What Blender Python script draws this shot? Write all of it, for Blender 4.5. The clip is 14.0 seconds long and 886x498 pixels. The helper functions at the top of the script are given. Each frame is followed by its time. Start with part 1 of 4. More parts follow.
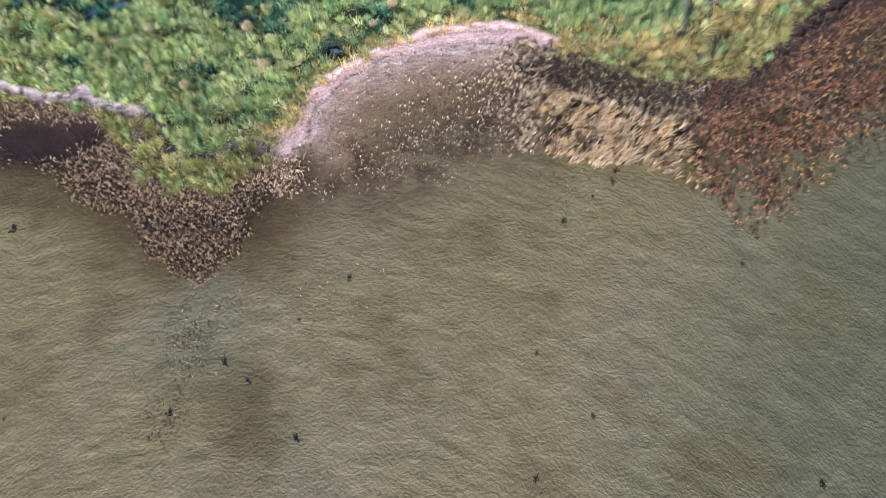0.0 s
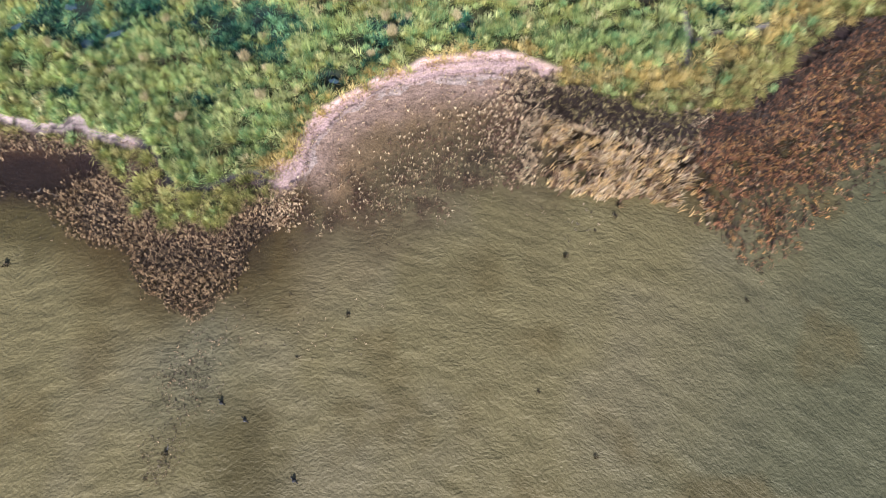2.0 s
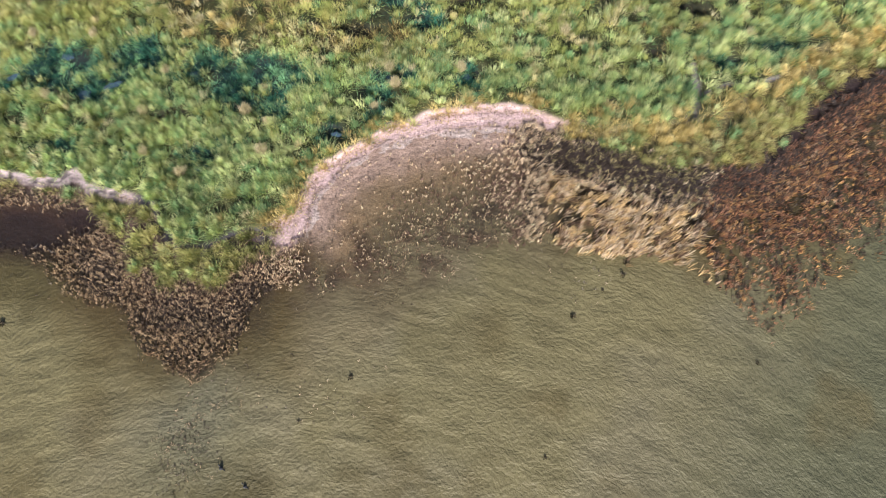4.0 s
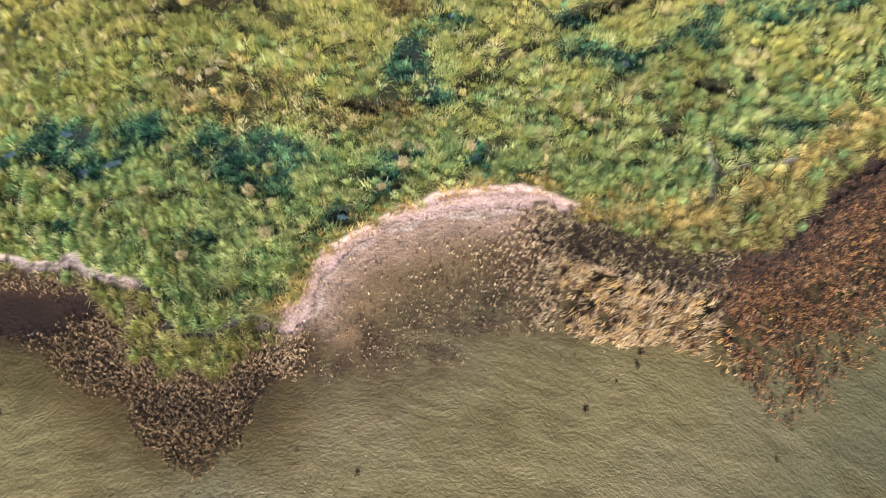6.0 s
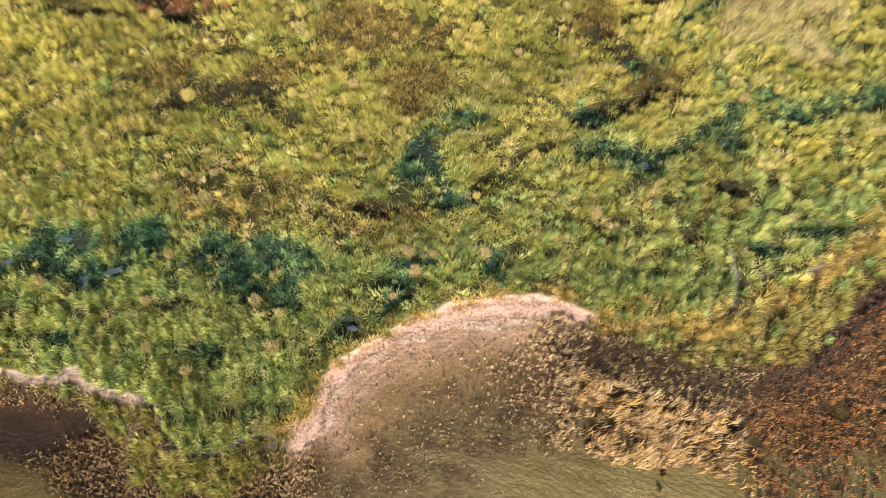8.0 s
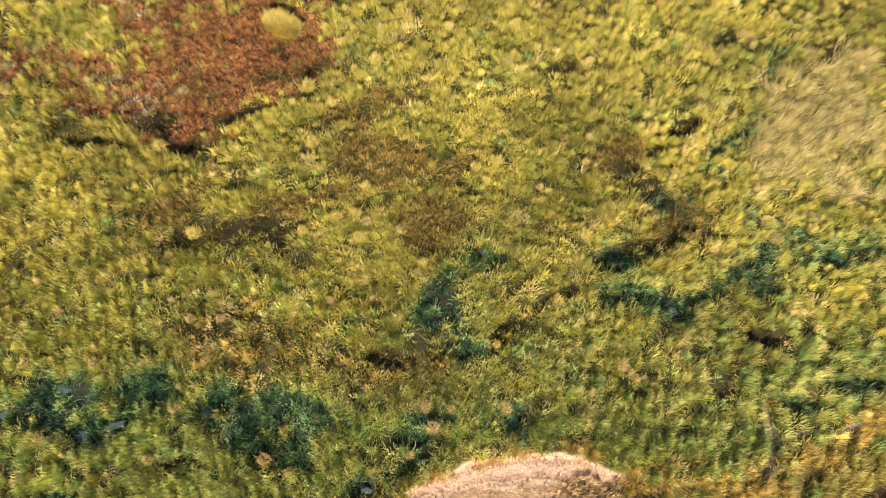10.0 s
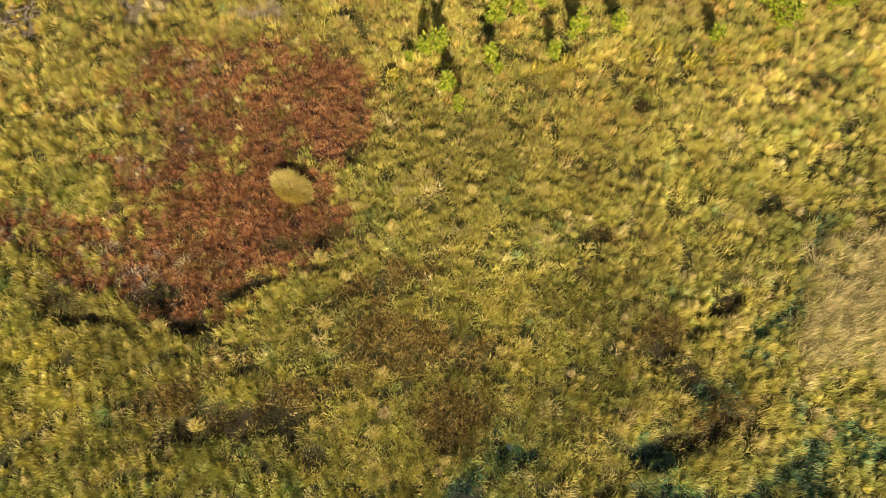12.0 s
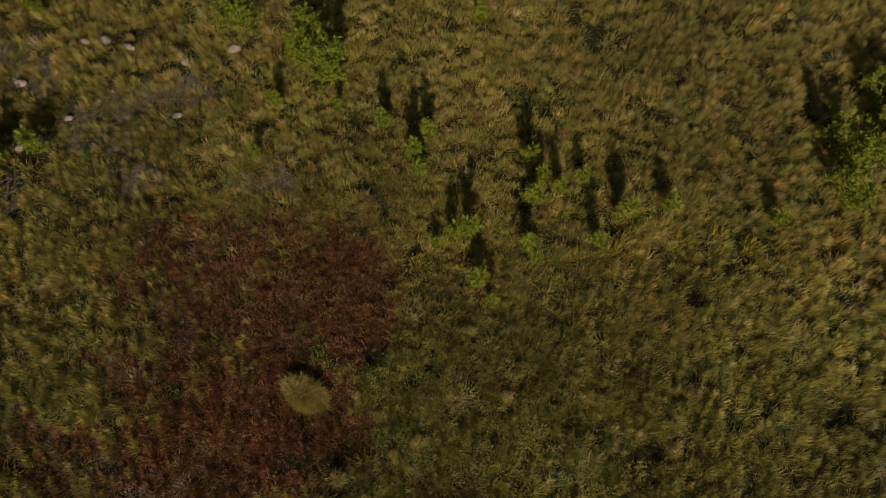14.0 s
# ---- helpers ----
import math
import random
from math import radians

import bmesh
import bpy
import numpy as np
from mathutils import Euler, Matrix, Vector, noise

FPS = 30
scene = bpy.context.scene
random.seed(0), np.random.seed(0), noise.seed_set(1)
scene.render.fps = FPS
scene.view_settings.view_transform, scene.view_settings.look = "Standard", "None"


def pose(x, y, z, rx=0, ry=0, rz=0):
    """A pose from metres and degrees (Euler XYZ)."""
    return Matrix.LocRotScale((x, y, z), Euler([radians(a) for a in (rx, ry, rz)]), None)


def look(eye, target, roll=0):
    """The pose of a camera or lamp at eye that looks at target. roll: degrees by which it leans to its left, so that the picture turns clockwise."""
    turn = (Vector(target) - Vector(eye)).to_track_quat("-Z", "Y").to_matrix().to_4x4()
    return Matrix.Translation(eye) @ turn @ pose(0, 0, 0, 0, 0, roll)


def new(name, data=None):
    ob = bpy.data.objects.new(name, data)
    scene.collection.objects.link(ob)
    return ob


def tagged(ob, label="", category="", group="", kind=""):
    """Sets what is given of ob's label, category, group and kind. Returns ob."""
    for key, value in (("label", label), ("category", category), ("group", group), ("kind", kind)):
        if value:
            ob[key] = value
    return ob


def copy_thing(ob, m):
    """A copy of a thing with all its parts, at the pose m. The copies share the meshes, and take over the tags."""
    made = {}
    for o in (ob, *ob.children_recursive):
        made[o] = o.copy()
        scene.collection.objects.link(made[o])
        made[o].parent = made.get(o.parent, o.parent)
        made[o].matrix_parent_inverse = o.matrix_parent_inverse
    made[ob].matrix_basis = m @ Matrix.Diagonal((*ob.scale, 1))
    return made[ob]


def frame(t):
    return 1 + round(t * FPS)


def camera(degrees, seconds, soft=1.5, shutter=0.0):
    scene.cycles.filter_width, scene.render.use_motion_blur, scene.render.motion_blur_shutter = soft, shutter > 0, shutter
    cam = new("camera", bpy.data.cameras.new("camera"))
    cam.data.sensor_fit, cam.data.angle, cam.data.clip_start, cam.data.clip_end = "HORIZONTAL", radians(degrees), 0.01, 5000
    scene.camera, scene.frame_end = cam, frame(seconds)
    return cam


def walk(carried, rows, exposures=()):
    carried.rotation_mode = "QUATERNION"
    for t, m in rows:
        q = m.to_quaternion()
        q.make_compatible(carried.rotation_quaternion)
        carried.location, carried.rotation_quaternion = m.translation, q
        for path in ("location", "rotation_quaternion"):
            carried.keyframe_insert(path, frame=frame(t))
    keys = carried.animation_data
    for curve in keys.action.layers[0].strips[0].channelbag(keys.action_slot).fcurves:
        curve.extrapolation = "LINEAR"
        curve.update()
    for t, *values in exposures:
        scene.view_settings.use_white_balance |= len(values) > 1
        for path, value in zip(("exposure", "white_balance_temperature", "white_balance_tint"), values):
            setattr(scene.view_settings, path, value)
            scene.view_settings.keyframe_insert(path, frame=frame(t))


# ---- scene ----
cam = camera(75.0, 14.0, 1.0)
# seconds, eye, tilt from straight down, roll, heading
ROWS = [
    (0.0, 0.000, -0.000, 39.000, 10.950, 1.081, 0.081),
    (0.5, 0.008, 0.479, 38.982, 10.935, 1.067, 0.063),
    (1.0, -0.001, 1.064, 38.968, 10.906, 1.036, 0.066),
    (1.5, -0.025, 1.724, 38.946, 10.891, 1.011, 0.064),
    (2.0, -0.084, 2.495, 38.904, 10.872, 0.973, 0.042),
    (2.5, -0.173, 3.319, 38.897, 10.860, 0.910, 0.034),
    (5.0, -0.721, 9.254, 38.886, 11.042, 0.892, 0.117),
    (5.5, -0.923, 10.807, 38.890, 11.048, 0.843, 0.139),
    (6.0, -1.131, 12.451, 38.916, 11.053, 0.801, 0.136),
    (6.5, -1.334, 14.144, 38.923, 11.055, 0.785, 0.130),
    (7.0, -1.587, 15.977, 38.955, 11.032, 0.754, 0.119),
    (7.5, -1.888, 17.954, 38.988, 11.025, 0.688, 0.091),
    (10.0, -3.485, 29.984, 39.047, 11.347, 0.503, 0.138),
    (10.5, -3.890, 32.926, 39.048, 11.327, 0.469, 0.135),
    (11.0, -4.256, 36.006, 38.977, 11.301, 0.418, 0.184),
    (11.5, -4.691, 39.217, 38.826, 11.306, 0.361, 0.191),
    (12.0, -5.171, 42.563, 38.504, 11.322, 0.288, 0.204),
    (12.5, -5.692, 45.953, 38.088, 11.329, 0.216, 0.216),
    (13.0, -6.231, 49.319, 37.681, 11.347, 0.146, 0.262),
    (13.5, -6.772, 52.716, 37.302, 11.368, 0.085, 0.299),
    (14.0, -7.330, 56.108, 36.972, 11.345, 0.004, 0.341),
]
walk(cam, [(t, pose(x, y, z, tilt, roll, turn)) for t, x, y, z, tilt, roll, turn in ROWS],
     [(0.0, 0.74, 5250, 18), (1.0, 0.74, 5380, 17), (2.5, 0.76, 5750, 14), (5.0, 0.8, 5850, 12), (7.5, 0.86, 7400, 13), (10.0, 0.95, 9700, 11), (12.0, 0.68, 10100, 14), (12.5, 0.27, 9900, 17),
      (13.0, -0.23, 9600, 18), (13.5, -0.8, 9200, 19), (14.0, -1.45, 8600, 20)])

# ---- light ----
SUN_ELEVATION = 28.5
world = bpy.data.worlds.new("world")
scene.world = world
world.use_nodes = True
wn = world.node_tree.nodes
sky = wn.new("ShaderNodeTexSky")
sky.sky_type = "NISHITA"
sky.sun_disc = False
sky.sun_elevation = radians(SUN_ELEVATION)
sky.sun_rotation = radians(180)
world.node_tree.links.new(sky.outputs[0], wn["Background"].inputs[0])
wn["Background"].inputs[1].default_value = 0.055
sun = new("sun", bpy.data.lights.new("sun", "SUN"))
sun.data.energy = 5.0
sun.data.angle = radians(0.6)
sun.data.color = (1.0, 0.93, 0.82)
sun.matrix_world = look((2, -60 * math.cos(radians(SUN_ELEVATION)), 60 * math.sin(radians(SUN_ELEVATION))), (0, 0, 0))

RNG = np.random.default_rng(7)

# ---- fields of the plan ----
LATTICE = np.random.default_rng(3).random((256, 256))


def field(x, y, size, shift=0):
    """Smooth noise from -1 to 1 with lumps of that size in metres."""
    u, v = np.asarray(x) / size + 17.3 * shift, np.asarray(y) / size + 9.1 * shift
    i, j = np.floor(u).astype(int), np.floor(v).astype(int)
    a, b = u - i, v - j
    a, b = a * a * (3 - 2 * a), b * b * (3 - 2 * b)
    i0, i1, j0, j1 = i % 256, (i + 1) % 256, j % 256, (j + 1) % 256
    low = LATTICE[i0, j0] * (1 - a) + LATTICE[i1, j0] * a
    high = LATTICE[i0, j1] * (1 - a) + LATTICE[i1, j1] * a
    return 2 * (low * (1 - b) + high * b) - 1


def rough(x, y, size, shift=0):
    return (field(x, y, size, shift) + 0.5 * field(x, y, size / 2.1, shift + 1) + 0.25 * field(x, y, size / 4.3, shift + 2)) / 1.5


def step(v, low, high):
    s = np.clip((v - low) / (high - low), 0, 1)
    return s * s * (3 - 2 * s)


BANK = [(-60, 21), (-38, 20.5), (-32.2, 19.8), (-29.7, 19.2), (-28.3, 19.0), (-27.0, 19.9), (-26.0, 18.7), (-23.4, 17.9), (-21.4, 17.3), (-20.6, 15.9), (-19.6, 14.5),
        (-18.0, 14.2), (-16.0, 14.8), (-13.7, 15.3), (-11.8, 16.2), (-10.8, 17.9), (-9.8, 19.7), (-7.6, 21.2), (-4.7, 22.8), (-1.9, 23.8),
        (1.3, 24.4), (3.6, 24.3), (5.8, 23.7), (7.9, 22.9), (11.0, 22.7), (13.8, 22.8), (15.9, 22.7), (18.5, 23.8), (22.3, 25.9), (24.8, 27.7),
        (27.5, 29.5), (30.2, 29.9), (38, 31), (60, 32)]
WATERLINE = [(-60, 19), (-38, 18.6), (-32.1, 18.2), (-29.7, 17.8), (-26.8, 17.4), (-25.0, 16.0), (-23.6, 14.4), (-22.2, 12.7), (-19.7, 11.1), (-15.9, 11.1), (-14.5, 12.8),
             (-13.0, 13.4), (-11.5, 14.2), (-10.6, 15.7), (-9.6, 18.2), (-7.8, 19.9), (-5.1, 21.6), (-0.7, 22.6), (2.5, 22.8), (5.3, 22.7),
             (8.0, 21.5), (11.1, 20.5), (14.1, 19.6), (17.2, 19.0), (20.3, 19.6), (22.8, 21.3), (25.1, 23.7), (27.7, 26.0), (30.2, 27.3), (38, 29), (60, 30)]
REEDLINE = [(-60, 14), (-38, 14), (-31.6, 13.6), (-29.2, 13.2), (-27.4, 11.1), (-25.4, 10.3), (-23.2, 10.0), (-21.9, 8.1), (-20.2, 6.2), (-18.9, 5.3),
            (-17.5, 4.8), (-16.1, 5.6), (-15.1, 7.0), (-14.1, 8.7), (-13.2, 10.3), (-11.7, 11.1), (-8.3, 10.5), (-6.8, 11.1), (-4.5, 11.8),
            (-2.2, 11.8), (-0.7, 11.0), (1.2, 12.2), (3.5, 13.8), (5.4, 14.5), (6.9, 13.7), (8.8, 13.5), (11.4, 12.6), (13.3, 13.4), (15.5, 12.2),
            (17.4, 11.0), (19.0, 8.5), (20.6, 7.9), (22.2, 9.0), (24.2, 10.7), (25.9, 12.1), (28.2, 13.0), (38, 17), (60, 20)]


def along(x, line):
    p = np.array(line, float)
    return np.interp(x, p[:, 0], p[:, 1])


def aside(x, y, line):
    """Distance from a shoreline: positive on its land side."""
    x, y = np.asarray(x, float), np.asarray(y, float)
    p = np.array(line, float)
    best = np.full(x.shape, 1e9)
    for (ax, ay), (bx, by) in zip(p[:-1], p[1:]):
        dx, dy = bx - ax, by - ay
        s = np.clip(((x - ax) * dx + (y - ay) * dy) / (dx * dx + dy * dy), 0, 1)
        best = np.minimum(best, (x - ax - s * dx) ** 2 + (y - ay - s * dy) ** 2)
    return np.sqrt(best) * np.where(y > along(x, line), 1, -1)


def patch(x, y, ovals, edge=0.35, ragged=0.5):
    """How far a place belongs to any of the ragged ovals (x, y, half width, half height, turn): 0 to 1."""
    x, y = np.asarray(x, float), np.asarray(y, float)
    wx, wy = x + ragged * rough(x, y, 1.8, 31), y + ragged * rough(x, y, 1.8, 57)
    best = np.zeros(x.shape)
    for cx, cy, rx, ry, turn in ovals:
        c, s = math.cos(radians(turn)), math.sin(radians(turn))
        u, v = ((wx - cx) * c + (wy - cy) * s) / rx, ((wy - cy) * c - (wx - cx) * s) / ry
        best = np.maximum(best, 1 - step(np.hypot(u, v), 1 - edge, 1 + edge))
    return best


WET = [(-29.0, 27.7, 2.1, 1.3, 0), (-27.0, 25.8, 1.0, 0.9, 0), (-25.3, 26.1, 1.5, 0.5, 20), (-23.2, 28.1, 2.0, 1.0, 0), (-19.1, 27.3, 1.8, 0.6, 15),
       (-16.0, 25.5, 1.3, 1.6, 0), (-13.4, 26.5, 2.4, 1.2, 0), (-32.2, 26.7, 0.8, 0.4, 20), (-4.1, 33.9, 1.1, 1.4, 0), (-2.7, 30.7, 1.1, 0.6, 0),
       (-1.1, 37.3, 0.7, 0.5, 0), (0.3, 37.1, 0.6, 0.3, 0), (0.6, 26.5, 0.8, 0.6, 0), (-4.8, 26.7, 0.8, 0.5, 0), (-6.0, 25.5, 0.9, 0.5, 0)]
WET_EAST = [(7.2, 37.3, 1.1, 0.8, 0), (8.7, 34.5, 1.8, 0.6, 0), (11.4, 33.7, 1.3, 0.5, 0), (13.7, 34.7, 2.3, 0.5, 20), (17.2, 36.2, 1.7, 1.2, 0), (22.1, 37.2, 1.6, 0.6, 0), (26.6, 37.9, 1.1, 0.6, 0),
            (20.6, 38.3, 1.2, 0.4, -20), (28.3, 38.9, 0.8, 0.6, 0), (23.1, 28.9, 1.6, 0.4, 0), (19.1, 27.7, 1.3, 0.3, 0), (-28.5, 22.0, 1.2, 0.6, 0),
            (-18.0, 20.9, 1.1, 0.9, 0), (-13.2, 24.0, 1.0, 1.0, 0), (-5.9, 23.6, 0.7, 0.4, 30), (-9.0, 22.2, 1.0, 0.4, 20)]
DARK = [(-17.5, 38.7, 3.8, 0.9, 6), (-20.9, 38.4, 2.3, 0.8, 0), (9.1, 37.6, 3.2, 0.4, 8), (11.9, 38.4, 1.7, 0.4, 25), (11.0, 41.5, 1.5, 0.5, -40), (9.1, 43.0, 0.9, 0.4, 0),
        (13.1, 46.2, 1.2, 0.4, 30), (0.4, 32.6, 1.0, 0.3, 40), (3.4, 34.4, 1.7, 0.4, 10), (17.3, 31.7, 1.2, 0.4, -35), (14.1, 28.1, 0.6, 0.3, 0), (-7.5, 30.5, 1.5, 0.4, -20),
        # first four in this row: shadows of hollows below the russet patch, drawn as colour
        (-21.4, 45.1, 1.3, 0.5, 0), (-18.5, 47.3, 1.7, 0.4, 25), (-24.0, 47.0, 1.2, 0.6, 0), (-28.5, 45.2, 2.2, 0.3, 0), (-20.6, 23.5, 0.9, 0.35, 0)]
DARK_FAR = [(-11.8, 56.9, 0.8, 0.5, 45), (-13.1, 50.7, 1.5, 0.4, 25), (-16.5, 50.7, 0.8, 0.4, 0), (24.0, 52.1, 1.6, 0.4, 20), (16.1, 53.0, 0.6, 0.5, 0), (4.8, 50.9, 0.9, 0.4, 0),
            (23.3, 53.0, 2.4, 0.2, 15), (-13.4, 36.5, 0.6, 0.3, 0), (-27.1, 58.1, 1.2, 0.2, 0), (-30.6, 46.1, 1.2, 0.6, 0), (8.5, 60.1, 0.7, 0.4, 0), (13.9, 60.7, 0.7, 0.3, 0),
            (17.6, 60.4, 0.6, 0.2, 0), (11.8, 34.4, 0.8, 0.4, 0)]
BROWN = [(-23.3, 40.4, 2.2, 0.8, 10), (-13.8, 40.6, 3.0, 0.8, 15), (-9.7, 44.1, 2.2, 1.5, 0), (-6.5, 43.8, 2.1, 1.3, -20), (-2.8, 43.0, 1.5, 0.8, 0), (-4.7, 39.1, 2.1, 2.0, 0),
         (8.6, 44.0, 1.5, 1.1, 0), (12.2, 39.2, 2.2, 1.1, 20), (-7.9, 48.6, 1.6, 0.6, 0), (-10.6, 47.3, 1.8, 0.6, 0), (5.6, 50.9, 0.8, 0.6, 0),
         (15.4, 29.5, 0.8, 0.3, 40), (14.1, 27.9, 0.5, 0.4, 0), (17.0, 27.5, 0.5, 0.2, 0),
         (-5.7, 29.9, 1.6, 0.8, 0)]
TAN = [(-16.8, 31.8, 4.0, 2.2, 0), (-14.8, 29.7, 3.2, 1.8, 0), (-9.6, 29.9, 2.2, 1.4, 0)]
RED = [(-14.1, 61.7, 3.5, 2.4, -30), (-18.2, 61.1, 4.3, 2.9, 0), (-22.6, 62.8, 3.2, 1.6, 0), (-13.0, 58.2, 2.1, 2.1, 0), (-19.5, 57.0, 3.5, 2.3, 0), (-24.3, 55.4, 2.7, 2.1, 0),
       (-16.5, 52.7, 3.6, 2.8, 0), (-21.7, 52.3, 4.1, 2.6, 0), (-27.2, 50.4, 3.0, 2.0, 0), (-22.5, 48.6, 4.0, 2.6, 0), (-33.0, 51.9, 2.6, 1.3, 0), (-21.6, 45.9, 1.1, 1.3, 0),
       (-28.4, 48.6, 2.2, 1.1, 0)]
RED_GAPS = [(-28.6, 53.1, 1.9, 0.8, 0), (-30.3, 57.8, 2.3, 1.5, 0), (-19.8, 56.0, 0.5, 1.1, 0), (-32.5, 48.9, 1.5, 1.5, 0), (-26.1, 57.8, 1.5, 0.7, 0)]
GREY = [(-30.9, 71.0, 2.6, 1.4, 0), (-35.9, 75.9, 2.4, 1.4, 0), (-28.0, 73.1, 2.4, 1.1, 0), (-24.8, 73.4, 2.4, 1.2, 0), (-27.8, 67.9, 2.3, 1.0, 0),
        (-18.5, 67.1, 2.3, 0.8, 0)]
STRAW = [(22.7, 48.6, 3.7, 3.1, 30), (19.9, 44.6, 3.1, 1.8, 30), (25.1, 51.5, 2.0, 1.6, 30), (23.8, 42.3, 1.9, 1.1, 0), (25.1, 46.2, 1.9, 2.3, 0)]
YELLOW = [(-16.4, 45.3, 3.7, 1.9, 0), (-30.2, 43.3, 4.3, 2.3, 0), (-23.2, 43.3, 4.3, 1.4, 0), (-31.4, 38.3, 2.7, 2.3, 0), (-13.4, 47.3, 2.0, 1.2, 0), (-24.4, 36.1, 3.4, 1.0, 0),
          (-14.7, 36.2, 3.3, 1.1, 0), (-7.6, 34.4, 2.2, 1.5, 0), (3.5, 36.9, 2.2, 0.9, 0), (0.8, 34.1, 1.8, 0.7, 0), (11.2, 36.2, 2.2, 0.7, 0), (19.3, 36.3, 2.2, 1.5, 0),
          (-0.1, 43.8, 2.7, 1.2, 0), (10.4, 56.7, 5.7, 2.4, 0), (-2.0, 47.4, 4.7, 2.3, 0)]
LUSH = [(-15.8, 16.5, 4.1, 1.7, 0), (-24.8, 20.1, 4.6, 1.1, 0), (-15.3, 19.8, 4.5, 2.3, 0), (-22.6, 25.1, 2.3, 1.6, 0), (11.6, 25.1, 6.1, 1.2, 0), (5.2, 25.5, 3.8, 0.8, 0),
        (14.7, 25.5, 2.3, 1.5, 0), (-10.3, 17.9, 1.1, 1.9, 0), (21.8, 27.5, 3.1, 0.5, 0), (-9.5, 25.9, 2.3, 1.5, 0)]
MUD = [(-30.5, 15.2, 3.2, 1.4, 0), (-26.5, 16.3, 2.0, 1.1, 0), (1.6, 16.2, 1.5, 0.8, 35), (11.0, 20.0, 4.0, 0.9, -12), (17.0, 18.6, 3.6, 0.9, 0),
       (23.0, 21.3, 2.2, 1.0, 45), (27.5, 25.3, 3.2, 1.3, 35), (-14.3, 9.8, 2.0, 1.5, 45), (-18.5, 9.4, 3.0, 1.0, 0), (-25.0, 12.2, 2.0, 1.2, -40), (6.5, 20.2, 2.5, 0.8, -20)]
BAY_MUD = [(1.0, 15.8, 3.0, 1.6, 35), (-2.4, 14.2, 3.4, 1.7, 15), (-6.0, 13.2, 3.4, 1.6, 10), (-9.8, 12.3, 2.6, 1.5, 0)]
POOLS = [(-27.0, 25.4, 0.6, 0.5, 0), (-28.6, 28.4, 0.6, 0.4, 0), (-24.9, 26.1, 0.9, 0.25, 20), (-23.4, 28.8, 0.5, 0.25, 0), (-32.3, 26.7, 0.6, 0.25, 30), (0.6, 26.6, 0.35, 0.35, 0),
         (-4.9, 26.6, 0.35, 0.3, 0), (-19.1, 26.9, 0.45, 0.25, 0), (-5.0, 23.8, 0.45, 0.25, 30), (-8.6, 22.2, 0.45, 0.25, 0), (11.2, 33.5, 0.7, 0.35, 0), (-1.1, 37.5, 0.35, 0.25, 0), (0.3, 37.2, 0.35, 0.2, 0)]
DITCH = [(16.0, 22.8), (16.6, 23.6), (17.0, 24.9), (17.0, 26.6), (16.9, 27.3)]
RILL = [(17.5, 25.1), (19.2, 25.8), (20.9, 25.8), (22.8, 26.3)]


BROWN = [(x, y, 1.15 * a, 1.15 * b, r) for x, y, a, b, r in BROWN]
RED = [(x, y, 1.25 * a, 1.25 * b, r) for x, y, a, b, r in RED] + [(-26.5, 61.5, 2.6, 1.6, 0), (-25.0, 59.0, 2.4, 1.4, 0), (-33.2, 51.6, 3.2, 2.0, 0), (-29.6, 50.6, 3.0, 2.0, -10), (-12.2, 60.6, 1.6, 2.0, 0), (-22.5, 60.0, 3.6, 2.6, 0), (-27.0, 56.0, 2.4, 1.6, 0), (-20.0, 64.0, 4.5, 1.4, 0)]
WET, WET_EAST, DARK, DARK_FAR = ([(x, y, 1.1 * a + 0.12, 1.1 * b + 0.12, r) for x, y, a, b, r in some] for some in (WET, WET_EAST, DARK, DARK_FAR))


DARK_VEINS = [[(0.4, 32.0), (2.2, 33.1), (4.2, 34.1), (6.3, 36.1), (8.0, 37.3), (10.4, 37.4), (12.4, 37.8), (14.7, 39.3)], [(15.2, 32.5), (16.9, 31.4), (18.2, 31.0)],
              [(20.9, 50.8), (23.9, 52.2), (26.8, 54.0)], [(-8.8, 30.7), (-7.2, 30.3), (-5.3, 29.8), (-2.9, 30.3)]]
WET_VEINS = [[(7.0, 34.6), (9.0, 35.0), (10.6, 33.8), (12.1, 33.5), (13.4, 34.6), (15.5, 35.6), (17.8, 34.8)], [(17.2, 39.8), (19.7, 38.2), (21.8, 37.0), (24.5, 38.1), (28.2, 38.7)],
             [(11.0, 39.9), (14.7, 43.4), (16.9, 46.1), (19.2, 49.4), (20.7, 51.9)], [(-5.7, 33.2), (-4.1, 34.4), (-2.9, 35.5)], [(-5.3, 31.6), (-3.4, 32.6), (-1.6, 31.3)]]


def near(x, y, line):
    x, y = np.asarray(x, float), np.asarray(y, float)
    best = np.full(x.shape, 1e9)
    for (ax, ay), (bx, by) in zip(line[:-1], line[1:]):
        dx, dy = bx - ax, by - ay
        s = np.clip(((x - ax) * dx + (y - ay) * dy) / (dx * dx + dy * dy), 0, 1)
        best = np.minimum(best, np.hypot(x - ax - s * dx, y - ay - s * dy))
    return best


def veined(x, y, lines, wide):
    """How far a place lies in any of the ragged hollows that wind through the meadow: 0 to 1."""
    wx, wy = x + 1.3 * rough(x, y, 1.5, 36), y + 1.1 * rough(x, y, 1.5, 37)
    best = np.minimum.reduce([near(wx, wy, line) for line in lines])
    return (1 - step(best / wide, 0.0, 1.6)) * step(rough(x, y, 1.1, 38), -0.45, 0.35)


def shore(x, y):
    """Distances from the bank's edge and from the waterline, with a natural wobble."""
    wx, wy = x + 0.35 * rough(x, y, 1.6, 5), y + 0.35 * rough(x, y, 1.6, 6)
    return aside(wx, wy, BANK), aside(wx, wy, WATERLINE)


